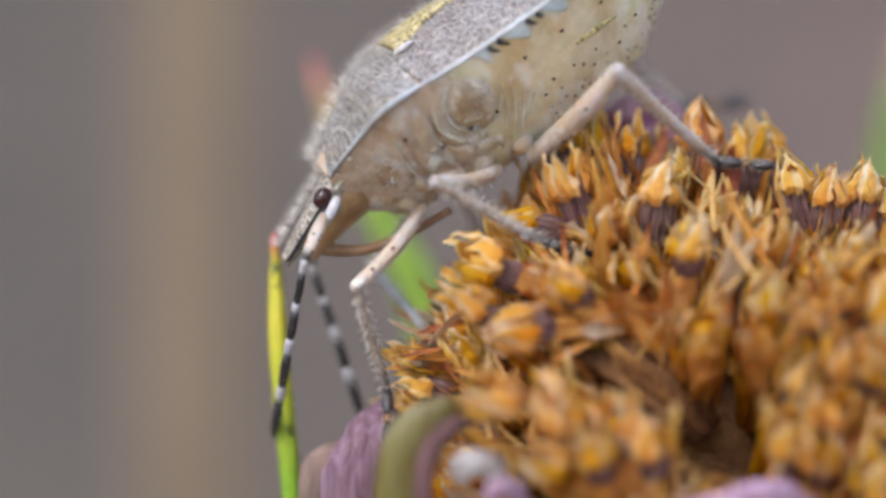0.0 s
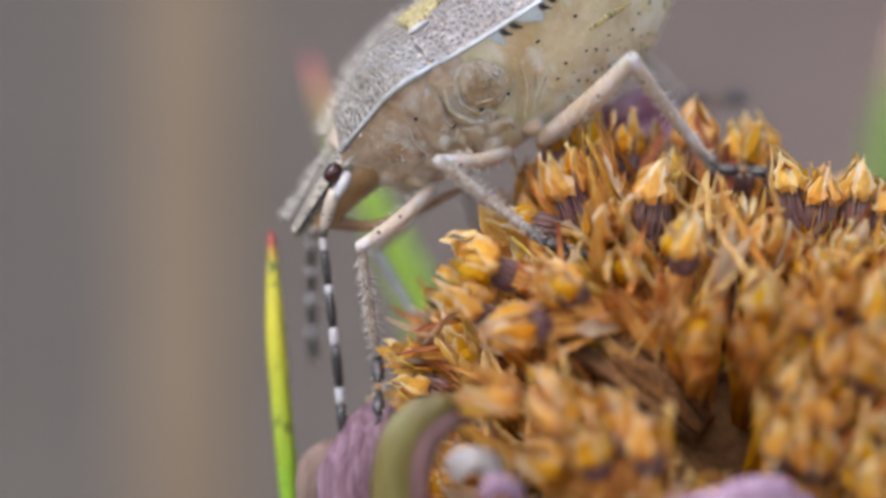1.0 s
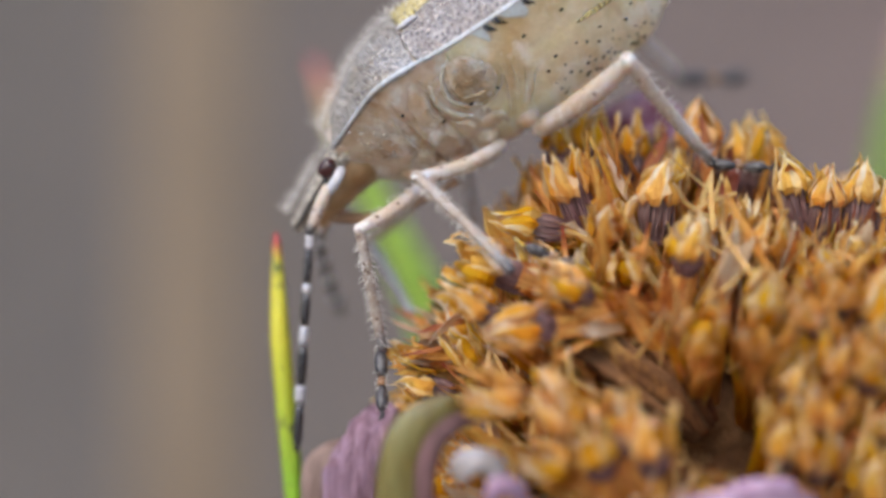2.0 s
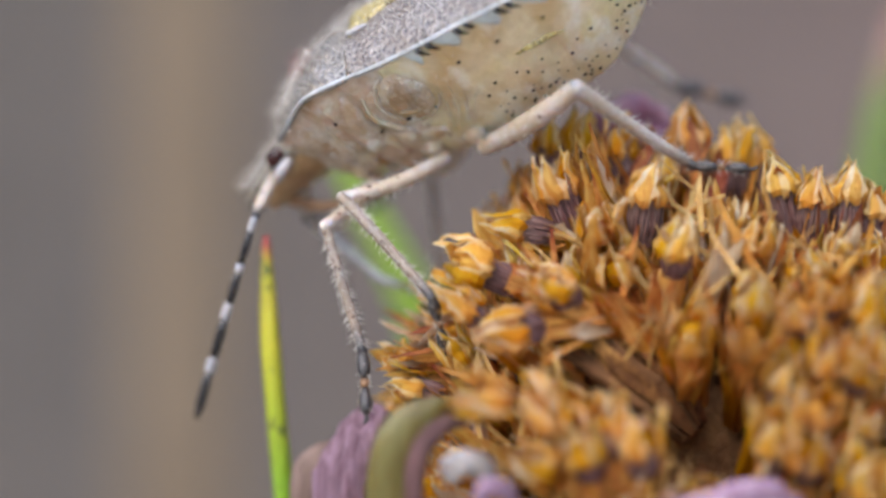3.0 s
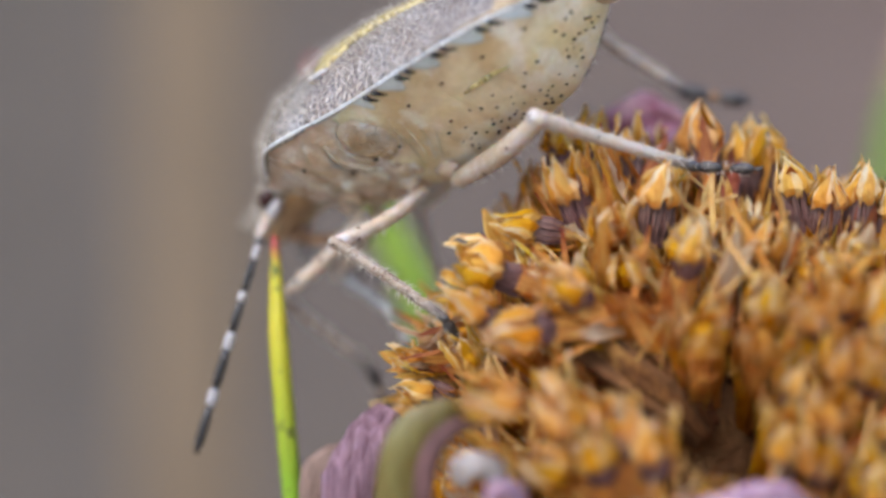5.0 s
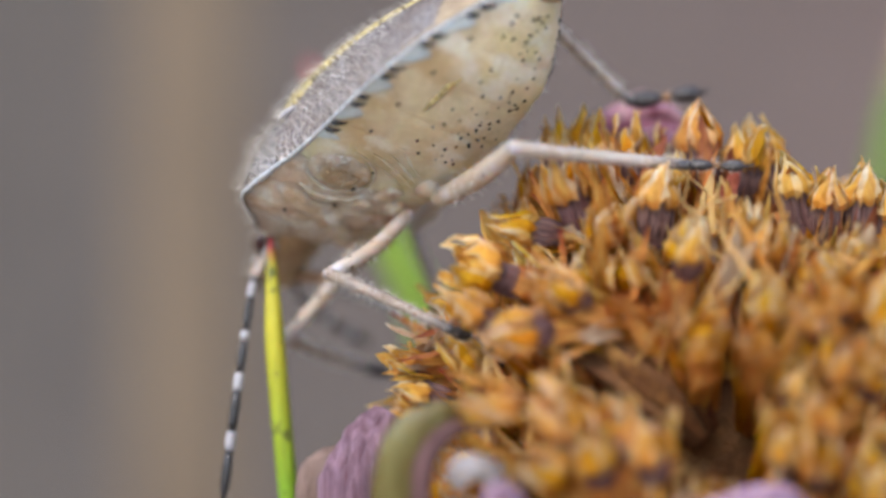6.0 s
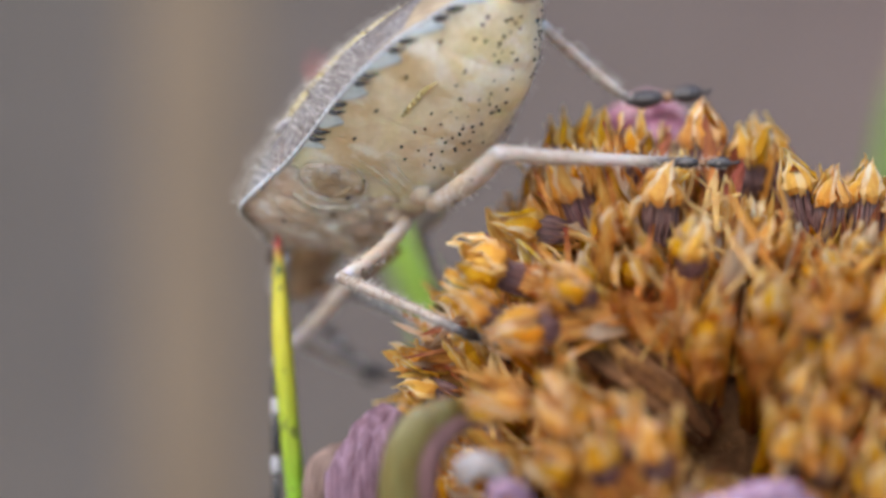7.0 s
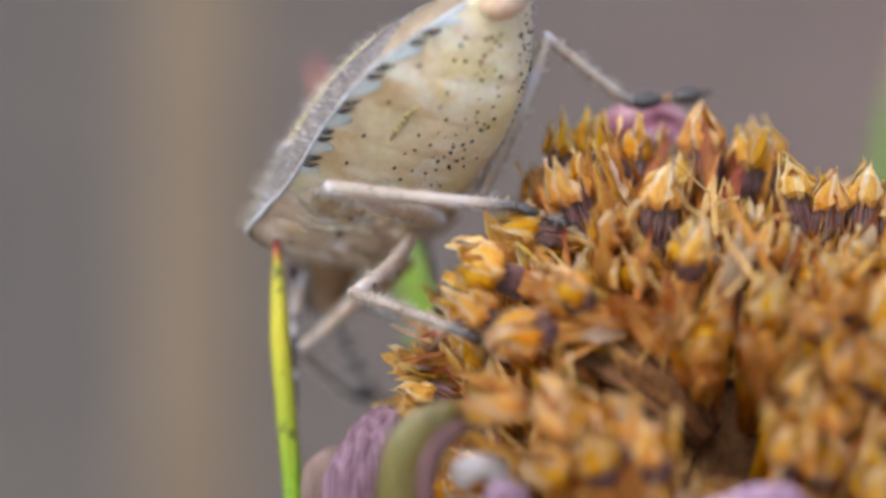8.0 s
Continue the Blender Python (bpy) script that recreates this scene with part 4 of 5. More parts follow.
def chest_z(x, y):
    """The skin under the thorax: soft lumps parted by two grooves."""
    s = math.sqrt(max(0, 1 - (y / (half_width(x) - 0.05)) ** 2))
    lump = 0.13 * noise.noise(Vector((x * 1.3, y * 1.3, 4))) + 0.10 * noise.noise(Vector((x * 2.8, y * 2.8, 9))) + 0.08 * (0.5 - abs(noise.noise(Vector((x * 3.5, y * 3.5, 2))))) - 0.04 * abs(noise.noise(Vector((x * 8, y * 8, 6))))
    groove = sum(math.exp(-((x - k - 0.12 * (abs(y) - 2)) / 0.08) ** 2) for k in (2.1, 1.35))
    return ventral(x, y) + (lump + 0.16 * groove) * s


def body_section(x, v, lower=0.06):
    """Closed ring round the body at x: v 0..0.5 over the back, 0.5..1 under the belly."""
    w = half_width(x) - 0.05
    if v < 0.5:
        y = w * math.cos(2 * math.pi * v)
        return x, y, dorsal(x, y) - lower
    y = -w * math.cos(2 * math.pi * (v - 0.5))
    return x, y, ventral(x, y)


def build_bug():
    bug = new("shield_bug")
    tagged(bug, "hairy tan shield bug with a dotted pale belly", "shield bug")
    rnd = random.Random(5)

    # abdomen, ringed by shallow sutures
    def belly(u, v):
        x = 0.5 - 6.55 * u
        p = Vector(body_section(x, v))
        if v > 0.5:
            p.z = belly_z(x, p.y)
        return p
    vs, fs = lattice(belly, 110, 64, True)
    fs = fs + [tuple(range(64)), tuple(110 * 64 + k for k in reversed(range(64)))]
    part("abdomen", vs, fs, M_BELLY, bug, "pale yellowish translucent belly")

    # thorax, lumpy underneath
    def chest(u, v):
        x = 3.85 - 3.5 * u
        p = Vector(body_section(x, v, 0.08))
        if v > 0.5:
            p.z = chest_z(x, p.y)
        return p
    vs, fs = lattice(chest, 90, 120, True)
    fs = fs + [tuple(range(120)), tuple(90 * 120 + k for k in reversed(range(120)))]
    part("thorax", vs, fs, M_THORAX, bug, "lumpy pale brown underside of the thorax")

    # plates on the back
    def plate_pronotum(u, v):
        s = (v - 0.5) * 2
        back = 0.98 + 0.35 * abs(s) ** 1.5 * 0.6
        x = back + (3.88 - 0.42 * (1 - s * s) - back) * u
        y = s * (half_width(x) + 0.03)
        return x, y, dorsal(x, y) + 0.035 + 0.05 * noise.noise(Vector((x * 1.6, y * 1.6, 1)))
    vs, fs = slab(plate_pronotum, 0.1, 34, 60)
    part("pronotum", vs, fs, M_PRONOTUM, bug, "pitted pinkish-brown shoulder shield")

    def plate_scutellum(u, v):
        s = (v - 0.5) * 2
        x = 1.0 - 4.0 * u
        w = 1.95 * (1 - u) ** 0.75 * (1 - 0.25 * math.sin(math.pi * min(1, u * 1.3))) + 0.28 * math.sqrt(max(0, 1 - u ** 6)) * u
        y = s * w
        return x, y, dorsal(x, y) + 0.13 + 0.02 * (1 - s * s)
    vs, fs = slab(plate_scutellum, 0.15, 36, 30)
    part("scutellum", vs, fs, M_SCUTELLUM, bug, "yellowish triangular back plate")
    for side in (1, -1):
        vs, fs = knob((0.8, side * 1.80, dorsal(0.8, 1.8) + 0.08), 0.30, 0.22, 0.09)
        part("callus", vs, fs, M_BAND, bug, "smooth pale spot at the corner of the back plate")

        def wing(u, v):
            x = 1.1 - 5.3 * u
            outer = half_width(x) - 0.03 - 0.16 * u ** 2
            inner = max(0.02, 1.8 * (1 - 1.12 * min(u, 0.89)) ** 0.8 - 0.1)
            y = inner + (outer - inner) * v
            return x, side * y, dorsal(x, y) + 0.05 + 0.03 * math.sin(math.pi * v) * (1 + noise.noise(Vector((x, y, 3))))
        vs, fs = slab(wing, 0.07, 40, 24)
        part("forewing", vs, fs, M_WING, bug, "pitted pinkish-grey leathery forewing")

        # rim of the abdomen: white patches parted by pairs of slanting dark spots
        def rim(u, v):
            x = 1.0 - 6.7 * u
            a = 2 * math.pi * v
            w = half_width(x)
            return x, side * (w - 0.05 + 0.085 * math.cos(a)), edge_z(x) + 0.01 + 0.06 * math.sin(a)
        vs, fs = lattice(rim, 60, 12, True)
        fs = fs + [tuple(range(12)), tuple(60 * 12 + k for k in reversed(range(12)))]
        edge = part("abdomen_rim", vs, fs, M_EDGE, bug, "whitish rim with pairs of black spots")
        bounds = (-0.70, -1.74, -2.78, -3.92, -4.90)

        def under(x, inset, sink=0.0):
            y = half_width(x) - inset
            return Vector((x, side * y, belly_z(x, y) - sink))
        for x in bounds:
            for dx in (0.13, -0.13):
                long, fat = rnd.uniform(0.16, 0.25), rnd.uniform(0.8, 1.0)
                vs, fs = tube([under(x + dx, 0.01, 0.02), under(x + dx - 0.05, 0.06, 0.02), under(x + dx - 0.09, 0.11, 0.015), under(x + dx - long, 0.10 + 0.5 * long, -0.012)], [0.05, 0.078 * fat, 0.058 * fat, 0.015], 8)
                part("dark_spot", vs, fs, M_BLACK, edge)
        for x0, x1 in zip((0.05,) + bounds, bounds + (-5.6,)):
            def patch(u, v):
                x = x0 - 0.26 + (x1 - x0 + 0.44) * u - 0.06 * v
                p = under(x, 0.01 + (0.05 + 0.22 * np.interp(u, [0, 0.25, 0.5, 0.75, 0.9, 1], [0, 0.35, 0.7, 1, 0.95, 0.5])) * v)
                p.z += 0.012 - 0.012 * math.sin(math.pi * u) * math.sin(math.pi * v)
                return p
            vs, fs = slab(patch, 0.034, 18, 6)
            part("pale_patch", vs, fs, M_PATCH, edge)
        # pale margin; its bluish-white also stands in for sky highlight along the edge
        line = [Vector((x, side * (half_width(x) + 0.01), edge_z(x) + 0.03)) for x in np.linspace(3.75, 0.9, 24)]
        vs, fs = tube(line, [0.02] + [0.05] * 22 + [0.03], 10)
        part("shoulder_margin", vs, fs, M_EDGE, bug, "thin pale edge of the shoulder shield, tinted with the sky's bluish gleam")
        line = [Vector((x, side * y, belly_z(x, y) - 0.01)) for x, y in ((-2.4, 2.14), (-2.7, 2.12), (-3.0, 2.07), (-3.3, 2.0), (-3.6, 1.88))]
        vs, fs = tube(line, [0.02, 0.06, 0.075, 0.06, 0.02], 8)
        part("belly_fold", vs, fs, M_SCUTELLUM, bug, "yellowish fold in the belly skin")
        for x, y in ((-1.21, 2.50), (-2.24, 2.53), (-3.38, 2.38), (-4.41, 1.95)):
            vs, fs = knob((x, side * y, belly_z(x, y) - 0.01), 0.06, 0.06, 0.035, 5, 8)
            part("spiracle", vs, fs, M_BLACK, bug)
        for x, y, r in ((0.64, 1.78, 0.075), (1.39, 1.74, 0.06), (2.86, 1.36, 0.055), (-0.08, 1.78, 0.05), (2.08, 2.44, 0.045)):
            vs, fs = knob((x, side * y, chest_z(x, y) - 0.03), r, r, 0.05, 6, 10)
            part("thorax_pit", vs, fs, M_BLACK, bug)
        # flank of the thorax: a round ringed plate, ridges and moist lumps over the hips, a grainy shoulder patch
        def skin(x, y, out=0.0):
            return Vector((x, side * y, (chest_z(x, y) if x > 0.2 else min(chest_z(x, y), belly_z(x, y))) - out))

        def ridge(name, points, r, mat, label="", out=0.0):
            line = [skin(p.x, p.y, out) for p in bent([(x, y, 0) for x, y in points], 6)]
            n = len(line) - 1
            part(name, *tube(line, [r * (0.35 + 0.65 * min(1, 5 * min(i, n - i) / n)) for i in range(n + 1)], 8), mat, bug, label)

        def swell(x, y, rx, ry, high, turn, mat, seed):
            """A raised plate with a soft rim."""
            def f(u, v):
                a = 2 * math.pi * v
                k = 1 + 0.2 * noise.noise(Vector((math.cos(a) * 1.3, math.sin(a) * 1.3, seed)))
                dx, dy = k * rx * u * math.cos(a), k * ry * u * math.sin(a)
                px, py = x + dx * math.cos(turn) - dy * math.sin(turn), y + dx * math.sin(turn) + dy * math.cos(turn)
                lift = high * math.sqrt(max(0, 1 - u ** 3)) - 0.04 * (u > 0.99) + 0.04 * noise.noise(Vector((px * 4, py * 4, seed)))
                return skin(px, py, lift)
            part("side_plate", *lattice(f, 12, 28, True), mat, bug, "raised rounded plate on the flank")
        swell(0.32, 2.22, 0.60, 0.50, 0.09, 0.3, M_PLATE, 3)
        swell(1.62, 2.30, 0.30, 0.52, 0.07, 0.1, M_THORAX, 8)
        swell(2.75, 1.55, 0.55, 0.50, 0.10, -0.3, M_THORAX, 5)
        swell(1.18, 1.36, 0.36, 0.26, 0.09, 0.2, M_PLATE, 11)
        swell(0.42, 1.15, 0.34, 0.26, 0.09, 0.1, M_PLATE, 14)
        swell(2.25, 1.10, 0.32, 0.24, 0.08, 0.0, M_PLATE, 17)
        swell(1.75, 1.55, 0.20, 0.20, 0.06, 0.0, M_PLATE, 19)
        ring = [(0.32 + 0.68 * math.cos(a), 2.20 + 0.55 * math.sin(a)) for a in np.linspace(-2.9, 1.3, 9)]
        ridge("flank_ridge", ring, 0.05, M_PLATE, "pale curved ridge round the flank plate", 0.02)
        ridge("flank_ridge", [(0.72, 2.05), (0.45, 1.97), (0.18, 1.98)], 0.045, M_PLATE, "pale bar across the flank plate", 0.10)
        ridge("flank_ridge", [(1.2, 2.58), (1.28, 2.15), (1.02, 1.72), (0.7, 1.5)], 0.07, M_PLATE, "pinkish crescent ridge", 0.02)
        ridge("flank_ridge", [(1.42, 2.45), (1.5, 2.05), (1.3, 1.6)], 0.045, M_PLATE, "", 0.04)
        ridge("flank_ridge", [(2.3, 2.55), (2.35, 2.0), (2.25, 1.5)], 0.045, M_PLATE, "", 0.03)
        for k in range(4):
            ridge("skin_fold", [(-0.42 - 0.22 * k, 2.35 - 0.2 * k), (-0.34 - 0.2 * k, 1.9 - 0.1 * k), (-0.12 - 0.2 * k, 1.35), (0.1 - 0.2 * k, 1.0)], 0.03, M_BELLY, "", 0.0)
        grains = []
        for k in range(150):
            if k < 90:
                a, r = rnd.uniform(0, 6.28), math.sqrt(rnd.random())
                x, y, h = 0.28 + 0.50 * r * math.cos(a), 2.32 + 0.34 * r * math.sin(a), 0.09
            else:
                x, y, h = rnd.gauss(2.8, 0.25), rnd.gauss(1.6, 0.25), 0.10
            g = rnd.uniform(0.018, 0.034)
            grains.append(knob(skin(x, y, h), g * 1.3, g * 1.3, g, 4, 6))
        tagged(part("granulation", *join(*grains), M_PLATE, bug, "pale grains on the flank plates"), kind="stuff")

    # dark punctures on the belly
    pieces = []
    for k in range(150):
        side = rnd.choice((1, -1))
        x = rnd.uniform(-5.4, -1.0)
        y = half_width(x) * rnd.uniform(0.12, 0.62)
        if -2.2 < x and y > 2.0:
            continue
        r = rnd.choice((0.026, 0.034, 0.040, 0.050))
        pieces.append(knob((x, side * y, belly_z(x, side * y) - 0.012), r, r, r * 0.7, 4, 7))
    ob = part("belly_dots", *join(*pieces), M_BLACK, bug, "fine black pits on the belly")
    tagged(ob, kind="stuff")
    # end of the abdomen and film of the wing
    vs, fs = knob((-5.85, 0, -0.75), 0.42, 0.72, 0.42, 10, 16)
    part("tail_capsule", vs, fs, M_THORAX, bug, "pinkish end of the abdomen")

    def film_(u, v):
        s = (v - 0.5) * 2
        x = -3.1 - 2.95 * u
        y = s * max(0.1, half_width(x) - 0.14)
        return x, y, dorsal(x, y) + 0.03
    vs, fs = slab(film_, 0.04, 16, 16)
    part("wing_film", vs, fs, M_MEMBRANE, bug, "brownish glassy tip of the folded wings")

    build_head(bug)
    build_hairs(bug, rnd)
    return bug


def build_head(bug):
    hw = smooth_curve([3.3, 3.9, 4.3, 4.7, 5.2, 5.6, 5.8], [1.1, 1.12, 1.05, 0.80, 0.54, 0.28, 0.10], 0.08)

    def mid(x):
        return -0.38 - 0.36 * (x - 3.6) - 0.02 * (x - 3.6) ** 2

    def f(u, v):
        x = 3.3 + 2.45 * u
        a = 2 * math.pi * v
        w = hw(x)
        h = 0.42 * (1 - 0.62 * u) if math.sin(a) > 0 else 0.75 * (1 - 0.80 * u)
        y = w * math.copysign(abs(math.cos(a)) ** 0.8, math.cos(a))
        return x, y, mid(x) + h * math.copysign(abs(math.sin(a)) ** 1.1, math.sin(a)) + 0.02 * noise.noise(Vector((x * 4, y * 4, 0)))
    vs, fs = lattice(f, 40, 40, True)
    fs = fs + [tuple(range(40)), tuple(40 * 40 + k for k in reversed(range(40)))]
    part("head", vs, fs, M_HEAD, bug, "tapered speckled grey head")

    def throat(u, v):
        x = 3.3 + 1.9 * u
        a = 2 * math.pi * v
        w = hw(x) * 0.9 * (1 - 0.2 * u)
        return x, w * math.cos(a), mid(x) - 0.38 + 0.1 * u + (0.78 - 0.42 * u) * math.sin(a)
    vs, fs = lattice(throat, 20, 28, True)
    fs = fs + [tuple(range(28)), tuple(20 * 28 + k for k in reversed(range(28)))]
    part("cheek", vs, fs, M_CHEEK, bug, "pale brown underside of the head")
    for side in (1, -1):
        vs, fs = knob((4.24, side * 1.06, mid(4.22) + 0.02), 0.26, 0.18, 0.20, 12, 18, Matrix.Rotation(0.35, 3, 'Y'))
        part("eye", vs, fs, M_EYE, bug, "dark red-brown shiny compound eye")
        vs, fs = tube(bent([(4.4, side * 1.06, mid(4.4) - 0.08), (4.9, side * 0.74, mid(4.9) - 0.08), (5.5, side * 0.38, mid(5.5) - 0.06), (5.74, side * 0.15, mid(5.74) - 0.03)], 5),
                      [0.045] * 15 + [0.02], 6)
        part("dark_margin", vs, fs, M_BLACK, bug, "black line along the edge of the head")
        vs, fs = tube(bent([(3.95, side * 1.02, mid(3.95) - 0.28), (4.25, side * 1.15, mid(4.25) - 0.34), (4.55, side * 1.02, mid(4.5) - 0.36)], 5),
                      [0.10, 0.12, 0.13, 0.13, 0.13, 0.13, 0.13, 0.13, 0.13, 0.12, 0.10], 10)
        part("antenna_socket", vs, fs, M_BAND, bug, "pale knob that holds the antenna")
        vs, fs = tube(bent([(3.0, side * 1.45, -0.5), (3.5, side * 1.28, -0.55), (3.9, side * 1.15, -0.6)], 5), [0.05] * 11, 8)
        part("neck_margin", vs, fs, M_PLATE, bug)
    line = bent([(5.1, 0, mid(5.1) - 0.3), (4.6, 0, -1.75), (4.0, 0, -2.15), (3.0, 0, -2.42), (1.9, 0, -2.55)], 6)
    n = len(line)
    vs, fs = tube(line, [0.17 - 0.09 * i / n for i in range(n)], 10)
    part("beak", vs, fs, M_BROWN, bug, "brown piercing beak folded under the head")


def build_hairs(bug, rnd):
    def coat(name, spots, low, high, r=0.008):
        pieces = [spike(p, Vector(d) + Vector([rnd.gauss(0, 0.3) for _ in range(3)]), rnd.uniform(low, high), r) for p, d in spots]
        tagged(part(name, *join(*pieces), M_HAIR, bug, "fine pale hairs"), kind="stuff")
    spots = []
    for k in range(2000):
        x = rnd.uniform(-3, 3.8)
        s = rnd.uniform(-1, 1)
        y = s * half_width(x)
        spots.append(((x, y, dorsal(x, y) + 0.05), (0.35, 0.5 * s, 0.9)))
    coat("back_hairs", spots, 0.16, 0.46, 0.004)
    spots = []
    for k in range(280):
        x = rnd.uniform(0.8, 3.9)
        s = rnd.uniform(-1, 1)
        y = s * half_width(x)
        spots.append(((x, y, dorsal(x, y) + 0.04), (0.25, 0.5 * s, 0.9)))
    coat("shoulder_hairs", spots, 0.35, 0.62, 0.004)
    spots = []
    for k in range(420):
        x = rnd.uniform(-5.6, 3.8)
        s = rnd.uniform(-1, 1)
        y = s * half_width(x)
        spots.append(((x, y, ventral(x, y)), (0.1, 0.6 * s, -0.8)))
    coat("belly_hairs", spots, 0.15, 0.34, 0.004)
    spots = []
    for k in range(260):
        x = rnd.uniform(3.5, 5.7)
        s = rnd.uniform(-1, 1)
        spots.append(((x, s * 0.75 * (1 - 0.25 * (x - 3.5)), 0.02 - 0.42 * (x - 3.5)), (0.5, 0.5 * s, 0.8)))
    coat("head_hairs", spots, 0.2, 0.45, 0.005)


def limb(bug, name, length, r0, r1, mat, label, hairs, bulge=0.0, seed=1, bow=0.0):
    """A leg piece along its own z, from joint to joint, round at both ends, with its bristles."""
    n = 16
    rnd = random.Random(seed)
    wide = lambda k: r0 + (r1 - r0) * k + bulge * math.sin(math.pi * k)
    curve = lambda z: -bow * math.sin(math.pi * max(0, min(1, z / length)))
    ends = ((0.98, 0.15), (0.85, 0.5), (0.55, 0.82), (0.25, 0.96))
    steps = [(-r0 * out, r0 * k) for out, k in ends] + [(length * i / n, wide(i / n)) for i in range(n + 1)] + [(length + r1 * out, r1 * k) for out, k in reversed(ends)]
    line = [(0.03 * math.sin(3 * z / length) + 0.02 * noise.noise(Vector((z * 1.5, seed, 0))), curve(z), z) for z, _ in steps]
    radii = [r * (1 + 0.06 * noise.noise(Vector((z * 2.5, seed, 4)))) for z, r in steps]
    ob = part(name, *tube(line, radii, 14), mat, bug, label)
    pieces = []
    for k in range(hairs):
        z = length * rnd.uniform(0.05, 0.98)
        w = rnd.uniform(0, 6.28)
        r = r0 + (r1 - r0) * z / length + bulge * math.sin(math.pi * z / length)
        pieces.append(spike((r * 0.9 * math.cos(w), curve(z) + r * 0.9 * math.sin(w), z), (math.cos(w), math.sin(w), 0.5), rnd.uniform(0.13, 0.27), 0.010))
    tagged(part("bristles", *join(*pieces), M_HAIR, ob), kind="stuff")
    return ob


def build_foot(bug, length, seed, k, skin):
    """Three joints and two claws, dark with a pale middle."""
    a = length * 0.40
    ob = part("tarsus", *tube([(0, 0, a * i / 8) for i in range(9)], [k * r for r in (0.06, 0.10, 0.125, 0.135, 0.13, 0.125, 0.115, 0.09, 0.05)], 12), skin, bug, "dark jointed foot" if skin is M_FOOT else "bluish-white jointed foot")
    part("middle_joint", *tube([(0, 0, a), (0, 0, a + length * 0.06), (0, 0, a + length * 0.12)], [0.07 * k, 0.09 * k, 0.08 * k], 10), M_BROWN, ob, "paler foot joint")
    b = a + length * 0.12
    part("end_joint", *tube([(0, 0.02 * i / 8, b + (length * 0.9 - b) * i / 8) for i in range(9)], [k * r for r in (0.05, 0.08, 0.105, 0.12, 0.13, 0.13, 0.12, 0.09, 0.04)], 12), skin, ob)
    for s in (1, -1):
        part("claw", *tube(bent([(0, 0.02, length * 0.88), (s * 0.07, 0.02, length * 0.97), (s * 0.06, 0.08, length * 1.03)], 4), [0.03] * 8 + [0.008], 6), M_FOOT, ob)
    rnd = random.Random(seed)
    pieces = [spike((0.09 * math.cos(w), 0.09 * math.sin(w), length * rnd.uniform(0.05, 0.85)), (math.cos(w), math.sin(w), 0.6), 0.15, 0.008)
              for w in [rnd.uniform(0, 6.28) for _ in range(90)]]
    tagged(part("bristles", *join(*pieces), M_HAIR, ob), kind="stuff")
    return ob


def build_antenna(bug, first, rest, seed):
    base = part("antenna_base", *tube([(0, 0, 0), (0, 0, first * 0.3), (0, 0, first * 0.7), (0, 0, first)], [0.13, 0.165, 0.15, 0.10], 12), M_SHIN, bug, "pale first joint of the antenna")
    z, k = 0.0, rest / 5.3
    bow = lambda z: 0.10 * math.sin(math.pi * z / rest)
    lengths = [(0.34, M_BAND), (0.75, M_BLACK), (0.22, M_BAND), (0.72, M_BLACK), (0.42, M_BAND), (0.90, M_BLACK), (0.40, M_BAND), (1.12, M_BLACK)]
    total = sum(a for a, m in lengths)
    whip = None
    for i, (a, m) in enumerate(lengths):
        a *= rest / total
        r = 0.092 + 0.010 * i / 2 if i < 7 else 0.115
        pts = [(bow(z + a * j / 4), 0, z + a * j / 4) for j in range(5)]
        rr = [r * 0.8, r, r * 1.02, r, r * (0.8 if i < 7 else 0.35)]
        geo = tube(pts, rr, 10)
        if whip is None:
            whip = part("antenna_whip", *geo, m, bug, "antenna ringed black and white")
        else:
            part("antenna_ring", *geo, m, whip)
        z += a
    rnd = random.Random(seed)
    pieces = []
    for _ in range(60):
        z, w = rest * rnd.uniform(0.05, 0.97), rnd.uniform(0, 6.28)
        pieces.append(spike((bow(z) + 0.08 * math.cos(w), 0.08 * math.sin(w), z), (math.cos(w), math.sin(w), 0.6), 0.09, 0.005))
    tagged(part("bristles", *join(*pieces), M_HAIR, whip), kind="stuff")
    return base, whip


